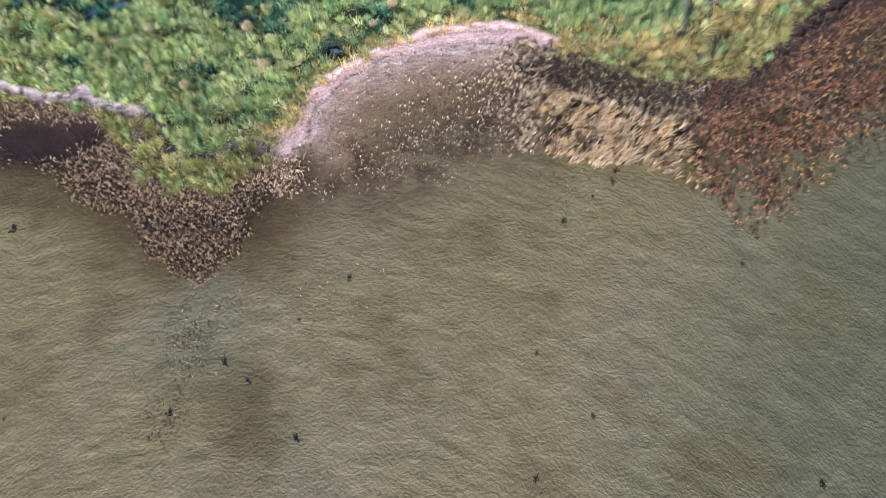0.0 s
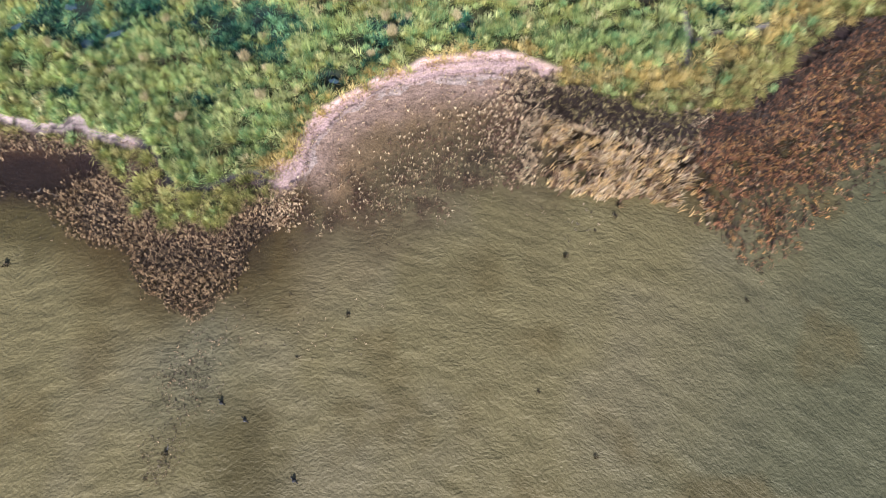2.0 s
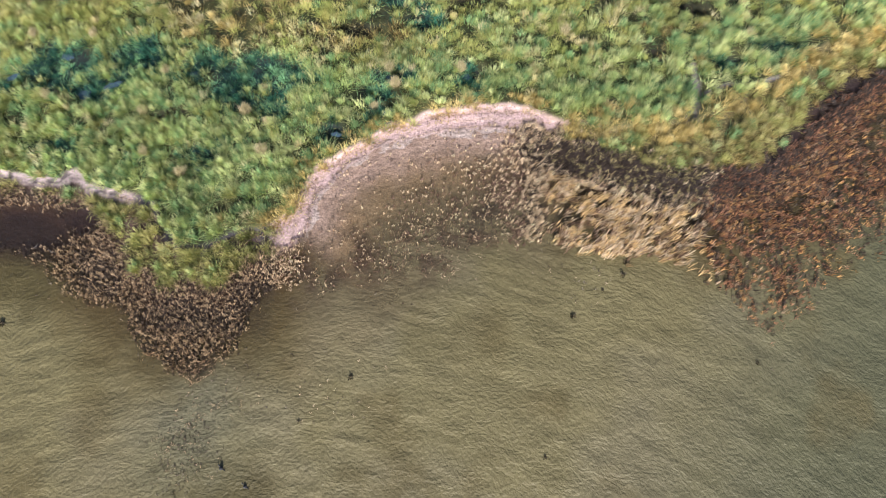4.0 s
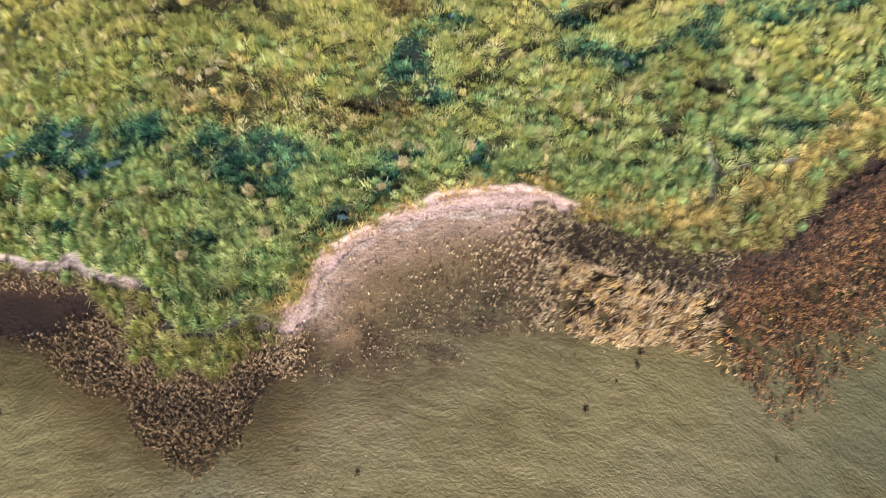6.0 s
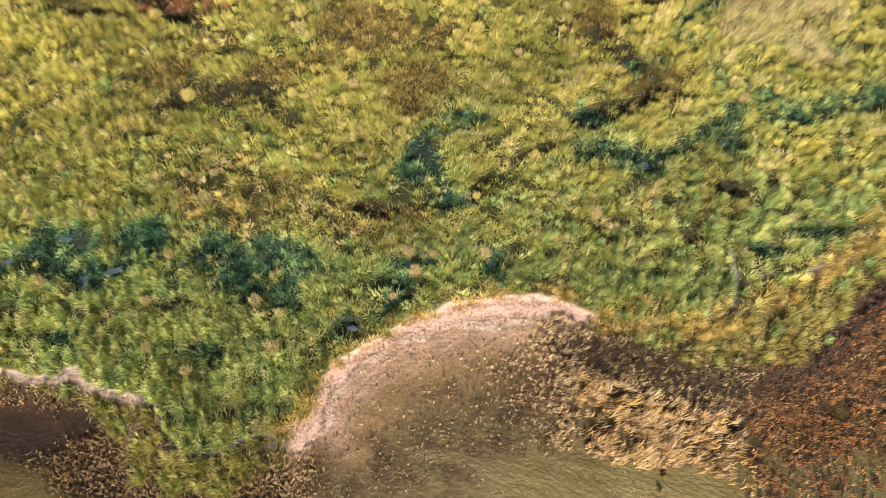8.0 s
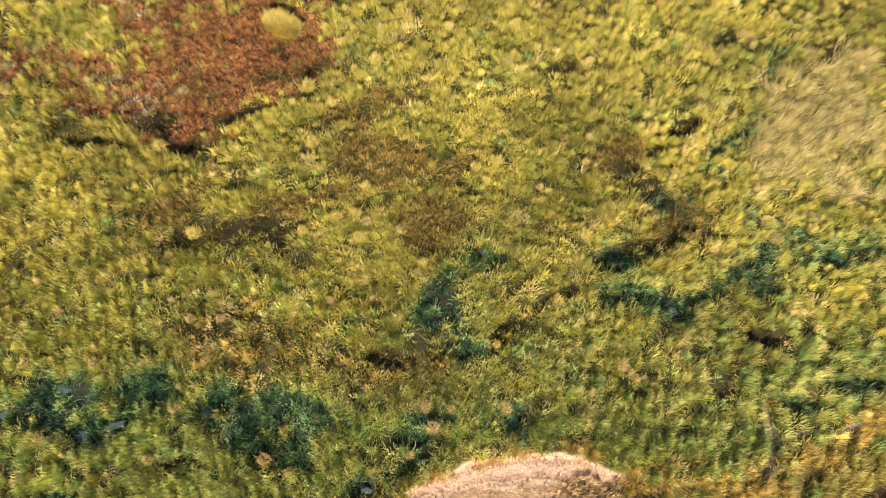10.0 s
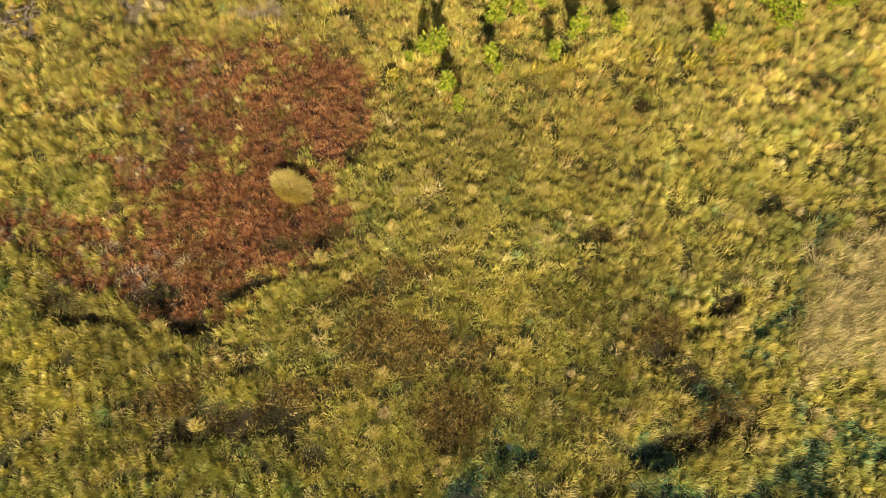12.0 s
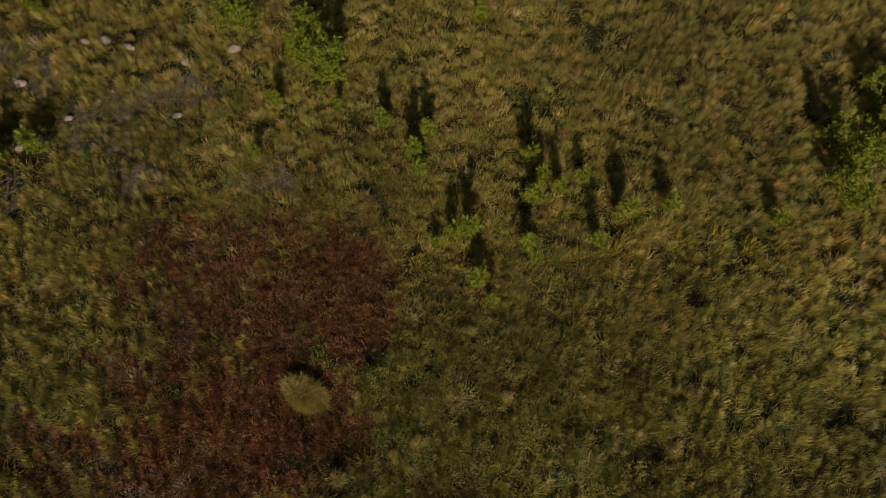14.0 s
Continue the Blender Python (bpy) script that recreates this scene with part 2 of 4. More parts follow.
def relief(x, y):
    x, y = np.asarray(x, float), np.asarray(y, float)
    up, dry = shore(x, y)
    close = np.exp(-((np.maximum(np.abs(x) - 45, 0) + np.maximum(np.abs(y - 35) - 60, 0)) / 20))
    land = 0.55 + close * (0.16 * rough(x, y, 3.2, 11) + 0.10 * rough(x, y, 0.9, 12)) + 0.3 * step(up, 2, 40)
    land = land - 0.28 * patch(x, y, WET, 0.5) - 0.28 * patch(x, y, WET_EAST, 0.5) - 0.2 * patch(x, y, DARK, 0.5) - 0.15 * patch(x, y, RED, 0.3) - 0.16 * veined(x, y, DARK_VEINS, 0.7) - 0.16 * veined(x, y, WET_VEINS, 0.8)
    land = land - 0.35 * (1 - step(near(x, y, DITCH) / 0.3, 0.4, 1.4)) - 0.12 * (1 - step(near(x, y, RILL) / 0.16, 0.4, 1.4))
    beach = np.where(dry > 0, 0.02 + 0.11 * dry, np.maximum(0.02 + 0.055 * dry, -1.1))
    beach = beach + 0.025 * np.sin(dry * 9) * step(dry, -0.3, 0.3) * (1 - step(dry, 1.6, 2.4)) + 0.03 * rough(x, y, 0.7, 14)
    beach = np.minimum(beach, 0.33 + 0.05 * rough(x, y, 1.0, 15))
    s = step(up, -0.1, 0.3)
    return beach * (1 - s) + land * s

# ---- materials ----
def shader(name):
    m = bpy.data.materials.new(name)
    m.use_nodes = True
    t = m.node_tree
    return m, t, t.nodes["Principled BSDF"]


def link(t, a, b):
    t.links.new(a, b)


def noise_node(t, size, detail=4, rough_=0.6):
    """Noise with lumps of about that size in metres, in the object's own space."""
    co = t.nodes.new("ShaderNodeTexCoord")
    n = t.nodes.new("ShaderNodeTexNoise")
    n.inputs["Scale"].default_value, n.inputs["Detail"].default_value, n.inputs["Roughness"].default_value = 1 / size, detail, rough_
    link(t, co.outputs["Object"], n.inputs["Vector"])
    return n


def varied(t, colour, size, low, high):
    """The colour made lighter and darker in lumps of that size."""
    n = noise_node(t, size)
    r = t.nodes.new("ShaderNodeMapRange")
    r.inputs["From Min"].default_value, r.inputs["From Max"].default_value = 0.3, 0.7
    r.inputs["To Min"].default_value, r.inputs["To Max"].default_value = low, high
    link(t, n.outputs["Fac"], r.inputs["Value"])
    mix = t.nodes.new("ShaderNodeVectorMath")
    mix.operation = "SCALE"
    link(t, colour, mix.inputs[0])
    link(t, r.outputs["Result"], mix.inputs["Scale"])
    return mix.outputs["Vector"]


def tint_node(t, name="tint"):
    a = t.nodes.new("ShaderNodeAttribute")
    a.attribute_name = name
    return a


def bump(t, p, size, depth, detail=6):
    n = noise_node(t, size, detail)
    b = t.nodes.new("ShaderNodeBump")
    b.inputs["Strength"].default_value, b.inputs["Distance"].default_value = 1.0, depth
    link(t, n.outputs["Fac"], b.inputs["Height"])
    link(t, b.outputs["Normal"], p.inputs["Normal"])
    return b


def soil_material():
    m, t, p = shader("soil")
    c = varied(t, tint_node(t).outputs["Color"], 1.1, 0.8, 1.2)
    c = varied(t, c, 0.12, 0.65, 1.35)
    link(t, c, p.inputs["Base Color"])
    p.inputs["Roughness"].default_value = 0.85
    p.inputs["Specular IOR Level"].default_value = 0.25
    bump(t, p, 0.22, 0.10)
    return m


def leaf_material(name, through_=0.2, gloss=0.2):
    """Blades and leaves: colour from each blade, with some light shining through."""
    m, t, p = shader(name)
    c = tint_node(t).outputs["Color"]
    link(t, c, p.inputs["Base Color"])
    p.inputs["Roughness"].default_value = 0.55
    p.inputs["Specular IOR Level"].default_value = gloss
    tr = t.nodes.new("ShaderNodeBsdfTranslucent")
    link(t, c, tr.inputs["Color"])
    mix = t.nodes.new("ShaderNodeMixShader")
    mix.inputs[0].default_value = through_
    link(t, p.outputs[0], mix.inputs[1])
    link(t, tr.outputs[0], mix.inputs[2])
    link(t, mix.outputs[0], t.nodes["Material Output"].inputs["Surface"])
    return m


def plain_material(name, colour, roughness=0.8, size=0.2, low=0.6, high=1.4, relief_=0.02):
    m, t, p = shader(name)
    rgb = t.nodes.new("ShaderNodeRGB")
    rgb.outputs[0].default_value = (*colour, 1)
    link(t, varied(t, rgb.outputs[0], size, low, high), p.inputs["Base Color"])
    p.inputs["Roughness"].default_value = roughness
    if relief_:
        bump(t, p, size * 0.5, relief_)
    return m


def water_material():
    """Murky lake water: silt hides the bed with growing depth, the skin reflects the sky."""
    m, t, p = shader("lake_water")
    t.nodes.remove(p)
    murk = tint_node(t, "murk")
    body = t.nodes.new("ShaderNodeBsdfDiffuse")
    colour = varied(t, tint_node(t, "silt").outputs["Color"], 2.5, 0.9, 1.1)
    colour = varied(t, colour, 0.45, 0.90, 1.10)
    # fine grain: light and dark of tiny ripples, put into the silt colour
    colour = varied(t, colour, 0.10, 0.86, 1.14)
    link(t, colour, body.inputs["Color"])
    clear = t.nodes.new("ShaderNodeBsdfTransparent")
    clear.inputs["Color"].default_value = (0.95, 0.89, 0.84, 1)
    inside = t.nodes.new("ShaderNodeMixShader")
    link(t, murk.outputs["Fac"], inside.inputs[0])
    link(t, clear.outputs[0], inside.inputs[1])
    link(t, body.outputs[0], inside.inputs[2])
    skin = t.nodes.new("ShaderNodeBsdfGlossy")
    skin.inputs["Roughness"].default_value = 0.5
    fresnel = t.nodes.new("ShaderNodeLayerWeight")
    steep = t.nodes.new("ShaderNodeMath")
    steep.operation = "POWER"
    steep.inputs[1].default_value = 3.5
    link(t, fresnel.outputs["Facing"], steep.inputs[0])
    weight = t.nodes.new("ShaderNodeMath")
    weight.operation = "MULTIPLY_ADD"
    weight.inputs[1].default_value, weight.inputs[2].default_value = 0.7, 0.016
    link(t, steep.outputs[0], weight.inputs[0])
    out = t.nodes.new("ShaderNodeMixShader")
    link(t, weight.outputs[0], out.inputs[0])
    link(t, inside.outputs[0], out.inputs[1])
    link(t, skin.outputs[0], out.inputs[2])
    n = t.nodes.new("ShaderNodeTexNoise")
    n.inputs["Scale"].default_value, n.inputs["Detail"].default_value, n.inputs["Roughness"].default_value = 4.3, 3, 0.55
    link(t, tint_node(t, "ripple").outputs["Vector"], n.inputs["Vector"])
    b = t.nodes.new("ShaderNodeBump")
    b.inputs["Distance"].default_value = 0.10
    link(t, n.outputs["Fac"], b.inputs["Height"])
    for node in (body, skin, fresnel):
        link(t, b.outputs["Normal"], node.inputs["Normal"])
    link(t, out.outputs[0], t.nodes["Material Output"].inputs["Surface"])
    return m


SOIL = soil_material()
GRASS = leaf_material("grass_blades")
REEDS = leaf_material("reed_leaves", 0.2, 0.3)
LEAVES = leaf_material("shrub_leaves", 0.35, 0.35)
WATER = water_material()
# the pools' blue is reflected sky put into the base colour
POOL = plain_material("pool_water_sky_tint", (0.07, 0.11, 0.145), 0.06, 0.4, 0.8, 1.2, 0.01)
BARK = plain_material("bark", (0.12, 0.09, 0.06), 0.9, 0.06)
STONE = plain_material("weathered_stone", (0.50, 0.43, 0.40), 0.85, 0.18)
DRIFT = plain_material("bleached_wood", (0.17, 0.15, 0.14), 0.85, 0.1)
STUMP = plain_material("waterlogged_wood", (0.035, 0.032, 0.035), 0.6, 0.1)


# ---- building ----
def sheet(name, xs, ys, heights, material, colours, kind_label):
    """A grid of ground or water over the given lines of x and y."""
    nx, ny = len(xs), len(ys)
    gx, gy = np.meshgrid(xs, ys)
    co = np.stack([gx, gy, heights(gx, gy)], -1).reshape(-1, 3)
    i = np.arange((ny - 1) * nx).reshape(ny - 1, nx)[:, :-1].ravel()
    quads = np.stack([i, i + 1, i + nx + 1, i + nx], -1)
    me = solid(name, co, quads)
    me.polygons.foreach_set("use_smooth", np.ones(len(quads), bool))
    for key, make in colours.items():
        v = make(gx, gy)
        if key == "ripple":
            a = me.attributes.new(key, "FLOAT_VECTOR", "POINT")
            a.data.foreach_set("vector", v.astype(np.float32).ravel())
        elif v.ndim == 2:
            a = me.attributes.new(key, "FLOAT", "POINT")
            a.data.foreach_set("value", v.astype(np.float32).ravel())
        else:
            a = me.attributes.new(key, "FLOAT_COLOR", "POINT")
            a.data.foreach_set("color", np.concatenate([v, np.ones((*v.shape[:2], 1))], -1).astype(np.float32).ravel())
    me.materials.append(material)
    return tagged(new(name, me), *kind_label, kind="structure")


def solid(name, co, quads):
    me = bpy.data.meshes.new(name)
    me.vertices.add(len(co))
    me.vertices.foreach_set("co", np.asarray(co, np.float32).ravel())
    me.loops.add(quads.size)
    me.loops.foreach_set("vertex_index", quads.astype(np.int32).ravel())
    me.polygons.add(len(quads))
    me.polygons.foreach_set("loop_start", np.arange(0, quads.size, quads.shape[1], dtype=np.int32))
    me.update(calc_edges=True)
    return me


def blade_mesh(name, base, lean, height, width, colour, material, droop=0.9, waist=0.45):
    """Bent leaves: each stands at its base, widens, and leans over to its tip."""
    n = len(base)
    size = np.maximum(np.hypot(lean[:, 0], lean[:, 1]), 1e-4)
    side = np.stack([-lean[:, 1], lean[:, 0]], -1) / size[:, None] * (width / 2)[:, None]
    co = np.empty((n, 4, 3))
    co[:, 0] = base
    mid = base[:, :2] + lean * waist
    co[:, 1, :2], co[:, 3, :2] = mid + side, mid - side
    co[:, 1, 2] = co[:, 3, 2] = base[:, 2] + height * 0.72
    co[:, 2, :2] = base[:, :2] + lean
    co[:, 2, 2] = base[:, 2] + height * droop
    me = solid(name, co.reshape(-1, 3), np.arange(4 * n).reshape(n, 4))
    a = me.attributes.new("tint", "FLOAT_COLOR", "FACE")
    a.data.foreach_set("color", np.concatenate([np.clip(colour, 0.004, 0.9), np.ones((n, 1))], -1).astype(np.float32).ravel())
    me.materials.append(material)
    return me


def needle_mesh(name, base, lean, height, width, colour, material):
    """Fine straight blades, one slim triangle each."""
    n = len(base)
    size = np.maximum(np.hypot(lean[:, 0], lean[:, 1]), 1e-4)
    side = np.stack([-lean[:, 1], lean[:, 0]], -1) / size[:, None] * (width / 2)[:, None]
    co = np.empty((n, 3, 3), np.float32)
    co[:, 0, :2], co[:, 1, :2] = base[:, :2] - side, base[:, :2] + side
    co[:, 0, 2] = co[:, 1, 2] = base[:, 2]
    co[:, 2, :2] = base[:, :2] + lean
    co[:, 2, 2] = base[:, 2] + height
    me = solid(name, co.reshape(-1, 3), np.arange(3 * n).reshape(n, 3))
    a = me.attributes.new("tint", "FLOAT_COLOR", "FACE")
    a.data.foreach_set("color", np.concatenate([np.clip(colour, 0.004, 0.9), np.ones((n, 1))], -1).astype(np.float32).ravel())
    me.materials.append(material)
    return me


def part(name, bm, material, parent, label=""):
    me = bpy.data.meshes.new(name)
    bm.to_mesh(me)
    bm.free()
    me.materials.append(material)
    ob = new(name, me)
    ob.parent = parent
    return tagged(ob, label)


def mixed(a, b, s):
    s = np.asarray(s)[..., None]
    return np.asarray(a) * (1 - s) + np.asarray(b) * s


# ---- ground ----
def soil_colour(x, y):
    up, dry = shore(x, y)
    c = np.empty((*x.shape, 3))
    c[:] = (0.036, 0.042, 0.017)
    c = mixed(c, (0.088, 0.086, 0.031), step(rough(x, y, 1.3, 21), -0.3, 0.6))
    c = mixed(c, mixed(np.zeros_like(c) + (0.10, 0.055, 0.036), (0.035, 0.02, 0.018), step(rough(x, y, 0.55, 24), -0.1, 0.35)), patch(x, y, RED, 0.3))
    c = mixed(c, (0.24, 0.21, 0.16), 0.6 * patch(x, y, GREY, 0.7, 1.6))
    # dark soil of the hollows, some of it their shadow painted in
    c = mixed(c, (0.03, 0.027, 0.018), np.maximum(patch(x, y, DARK, 0.4), 0.7 * veined(x, y, DARK_VEINS, 0.7)))
    c = mixed(c, (0.025, 0.035, 0.03), np.maximum(np.maximum(patch(x, y, WET, 0.4), patch(x, y, WET_EAST, 0.4)), 0.7 * veined(x, y, WET_VEINS, 0.8)))
    turf = mixed(np.zeros_like(c) + (0.20, 0.185, 0.06), (0.13, 0.10, 0.04), step(rough(x, y, 5, 22), -0.1, 0.5))
    c = mixed(c, turf, step(np.maximum(np.maximum(-x - 37.0 - 0.09 * (y - 20), x - 36.6 + 0.12 * (y - 20)), y - 84), -2.0, 1.0))
    sand = np.empty_like(c)
    sand[:] = (0.54, 0.375, 0.35)
    sand = mixed(sand, (0.36, 0.25, 0.20), step(np.sin(dry * 11 + 2 * rough(x, y, 2, 3)) + 0.5 * rough(x, y, 0.5, 4), 0.2, 0.9) * 0.7)
    sand = mixed(sand, (0.12, 0.085, 0.075), np.exp(-((dry - 0.12 - 0.12 * rough(x, y, 1.2, 9)) / 0.09) ** 2) * step(rough(x, y, 0.7, 8), -0.4, 0.1))
    bed = np.empty_like(c)
    bed[:] = (0.42, 0.325, 0.28)
    # bands for the lit and shaded sides of sand ripples, in colour only
    bed *= (1 + 0.13 * np.sin(dry * 13 + 1.5 * rough(x, y, 1.5, 16)))[..., None]
    bed = mixed(bed, (0.30, 0.215, 0.13), step(-dry + 0.5 * rough(x, y, 1.2, 18), 0.8, 3.5))
    bed = mixed(bed, (0.12, 0.07, 0.035), step(-dry, 3.5, 6.5))
    bed = mixed((0.11, 0.075, 0.035), bed, step(x + 0.8 * (y - 14), -11, -8) * (1 - step(x, 6, 10)))
    sand = mixed(bed, sand, step(dry, -0.15, 0.15))
    # dark ground and the scarp's shade along the point, both put into the colour
    sand = mixed(sand, (0.030, 0.031, 0.038), step(-x, 12.0, 13.4) * (1 - step(-x, 22.0, 23.5)) * 0.95)
    sand = mixed(sand, (0.20, 0.15, 0.10), step(x, 6.5, 9))
    cliff = step(-x, 22.0, 23.5) * step(up, -1.3, -0.9)
    sand = mixed(sand, (0.33, 0.27, 0.265), 0.75 * cliff)
    # darkness of crevices between ledges, painted into the cliff colour
    sand = mixed(sand, (0.075, 0.06, 0.06), 0.9 * cliff * step(rough(x, y, 0.55, 25) - 0.3 * np.sin(up * 11), 0.12, 0.45))
    litter = step(aside(x, y, REEDLINE) + 0.8 * rough(x, y, 1.5, 17), -0.6, 1.2) * np.maximum(step(-x, 12, 15), step(x, 5.5, 9.5)) * (1 - step(up, -0.9, -0.3))
    sand = mixed(sand, (0.085, 0.05, 0.035), 0.9 * litter)
    sand = mixed(sand, (0.17, 0.14, 0.055), 0.8 * step(dry, -0.2, 0.4) * step(x, 7, 10))
    sand = mixed(sand, (0.09, 0.06, 0.04), 0.75 * step(rough(x, y, 0.9, 55), -0.35, 0.4) * patch(x, y, BAY_MUD, 0.8, 1.4))
    sand = mixed(sand, (0.032, 0.02, 0.02), 0.9 * patch(x, y, MUD, 0.5))
    c = mixed(sand, c, step(up, 0.0, 0.3))
    c = mixed(c, (0.24, 0.21, 0.20), 1 - step(np.minimum(near(x, y, DITCH) / 0.3, near(x, y, RILL) / 0.16), 0.6, 1.3))
    return c


def spread(low, high, fine, reach):
    """Even lines from low to high, then ever wider ones out to the reach."""
    out = [0.5 * 1.55**k for k in range(60)]
    far = np.cumsum(out)
    far = far[far < reach]
    return np.concatenate([low - far[::-1], np.arange(low, high, fine), high + far])


GX = spread(-41, 34, 0.2, 3200)
GY = np.concatenate([spread(-12, 10, 0.5, 3200)[:-17], np.arange(10.2, 31, 0.14), spread(31.2, 84, 0.4, 3200)[17:]])
GY = np.unique(np.round(GY[(GY > -3300)], 3))
GY = GY[np.concatenate([[True], np.diff(GY) > 0.05])]
sheet("ground", GX, GY, relief, SOIL, {"tint": soil_colour}, ("marshy lakeside ground with a low eroded bank and pinkish beach", "ground"))


def swell(x, y):
    """Short wind waves that calm down in the shallows."""
    up, dry = shore(x, y)
    turn = np.interp(x, [-30, -12, 5, 28], [0.02, 0.22, 0.42, 0.62])
    bend = 0.5 * rough(x, y, 3.5, 41)
    u, v = x * np.sin(turn) + y * np.cos(turn), x * np.cos(turn) - y * np.sin(turn)
    w = np.zeros_like(x)
    for size, high, seed in ((1.2, 0.5, 0), (0.8, 0.5, 3)):
        w += high * (1 - 2 * np.abs(field(v / 1.6, u + 0.3 * bend, size, seed + 60)))
    fine = np.sin(6.283 * (y + 0.15 * rough(x, y, 1.5, 44)) / 0.42)
    calm = step(-dry, 0.5, 9) * np.exp(-np.maximum(np.abs(x) - 45, 0) / 10)
    return 0.055 * w * (0.12 + 0.88 * calm) + 0.006 * fine * (1 - calm) * step(-dry, 0.1, 0.6) * (np.abs(x) < 45)


def ripple(x, y):
    """Coordinates that run along and across the crests."""
    turn = np.interp(x, [-30, -12, 5, 28], [0.02, 0.22, 0.42, 0.62])
    bend = 0.25 * rough(x, y, 2.2, 41)
    return np.stack([(x * np.cos(turn) - y * np.sin(turn)) / 1.2, x * np.sin(turn) + y * np.cos(turn) + bend, 0 * x], -1)


def murk(x, y):
    up, dry = shore(x, y)
    bay = step(x + 0.8 * (y - 14), -11, -8) * (1 - step(x, 5, 10))
    deep = np.maximum(-dry + 0.8 * rough(x, y, 2.5, 47), 0) / (3.6 + 3.6 * bay)
    return np.clip(1 - np.exp(-(deep**1.4)), 0.03, 0.96)


def silt(x, y):
    c = np.empty((*x.shape, 3))
    c[:] = (0.180, 0.150, 0.071)
    c = mixed(c, (0.184, 0.155, 0.085), step(rough(x, y, 7, 51), -0.1, 0.6))
    c = mixed(c, (0.115, 0.110, 0.060), step(x + 0.5 * (5 - y), 10, 28))
    c = mixed(c, (0.120, 0.092, 0.038), step(rough(x, y, 5, 53), 0.15, 0.7) * 0.6)
    up, dry = shore(x, y)
    bay = step(x, -12.5, -9) * (1 - step(x, 5, 10))
    c = mixed(c, mixed((0.11, 0.08, 0.032), (0.175, 0.14, 0.075), bay), 1 - step(-dry + 1.5 * rough(x, y, 2.5, 48) - 2.5 * bay, 3, 9))
    c = mixed(c, (0.145, 0.135, 0.085), 0.6 * patch(x, y, [(-17.0, 2.0, 3.0, 4.0, -15)], 0.7, 1.5))
    c = mixed(c, (0.085, 0.068, 0.028), 0.8 * patch(x, y, [(-14.0, -4.0, 2.6, 3.2, 20), (-30, 12, 4, 2, 0)], 0.8, 1.5))
    c = mixed(c, (0.075, 0.048, 0.032), 0.8 * step(rough(x, y, 0.9, 55), -0.35, 0.4) * patch(x, y, BAY_MUD, 0.8, 1.4))
    c = mixed(c, (0.030, 0.019, 0.018), 0.9 * patch(x, y, [(-30.5, 15.4, 4.0, 1.9, 0), (-26.3, 16.0, 1.6, 1.0, 0)], 0.4, 0.8))
    return c


WX = spread(-36, 34, 0.2, 3200)
WY = np.concatenate([-12 - np.cumsum([0.5 * 1.55**k for k in range(17)])[::-1], np.arange(-12, 30, 0.15)])
sheet("water", WX, WY, swell, WATER, {"murk": murk, "silt": silt, "ripple": ripple}, ("murky olive lake water with small wind waves", "water"))

# ---- heights on an even grid, for quick planting ----
QX, QY = np.arange(-42, 36, 0.12), np.arange(2, 86, 0.12)
QUICK = relief(*np.meshgrid(QX, QY))


def level(x, y):
    u, v = np.clip((x - QX[0]) / 0.12, 0, len(QX) - 1.01), np.clip((y - QY[0]) / 0.12, 0, len(QY) - 1.01)
    i, j = u.astype(int), v.astype(int)
    a, b = u - i, v - j
    return (QUICK[j, i] * (1 - a) + QUICK[j, i + 1] * a) * (1 - b) + (QUICK[j + 1, i] * (1 - a) + QUICK[j + 1, i + 1] * a) * b


QUICK_UP = shore(*np.meshgrid(QX, QY))[0]


def looked_up(grid, x, y):
    i = np.clip(((x - QX[0]) / 0.12).astype(int), 0, len(QX) - 1)
    return grid[np.clip(((y - QY[0]) / 0.12).astype(int), 0, len(QY) - 1), i]


# ---- meadow ----
QG = np.meshgrid(QX, QY)
WIDER = [(x, y, a + 1.2, b + 0.7, r) for x, y, a, b, r in WET + WET_EAST]
THIN = [(x, y, a, 0.75 * b, r) for x, y, a, b, r in WET_EAST]
MASKS = (("lush", 0.3 * patch(*QG, WIDER, 0.6, 1.2) * (QUICK > 0.35)), ("brown", 0.8 * patch(*QG, BROWN, 0.5, 1.2)),
         ("dark", np.maximum(np.maximum(0.85 * patch(*QG, DARK, 0.5, 0.9), 0.85 * patch(*QG, DARK_FAR, 0.5, 0.9)), np.maximum(0.65 * veined(*QG, DARK_VEINS, 0.75), 0.6 * patch(*QG, TAN, 0.4, 1.2) * step(rough(*QG, 0.8, 39), -0.25, 0.3)))),
         ("wet", np.maximum(np.maximum(0.95 * patch(*QG, WET, 0.35, 1.3) * step(rough(*QG, 1.0, 35), -0.55, 0.05), 0.75 * patch(*QG, THIN, 0.4, 1.3)), 0.8 * veined(*QG, WET_VEINS, 0.9))))
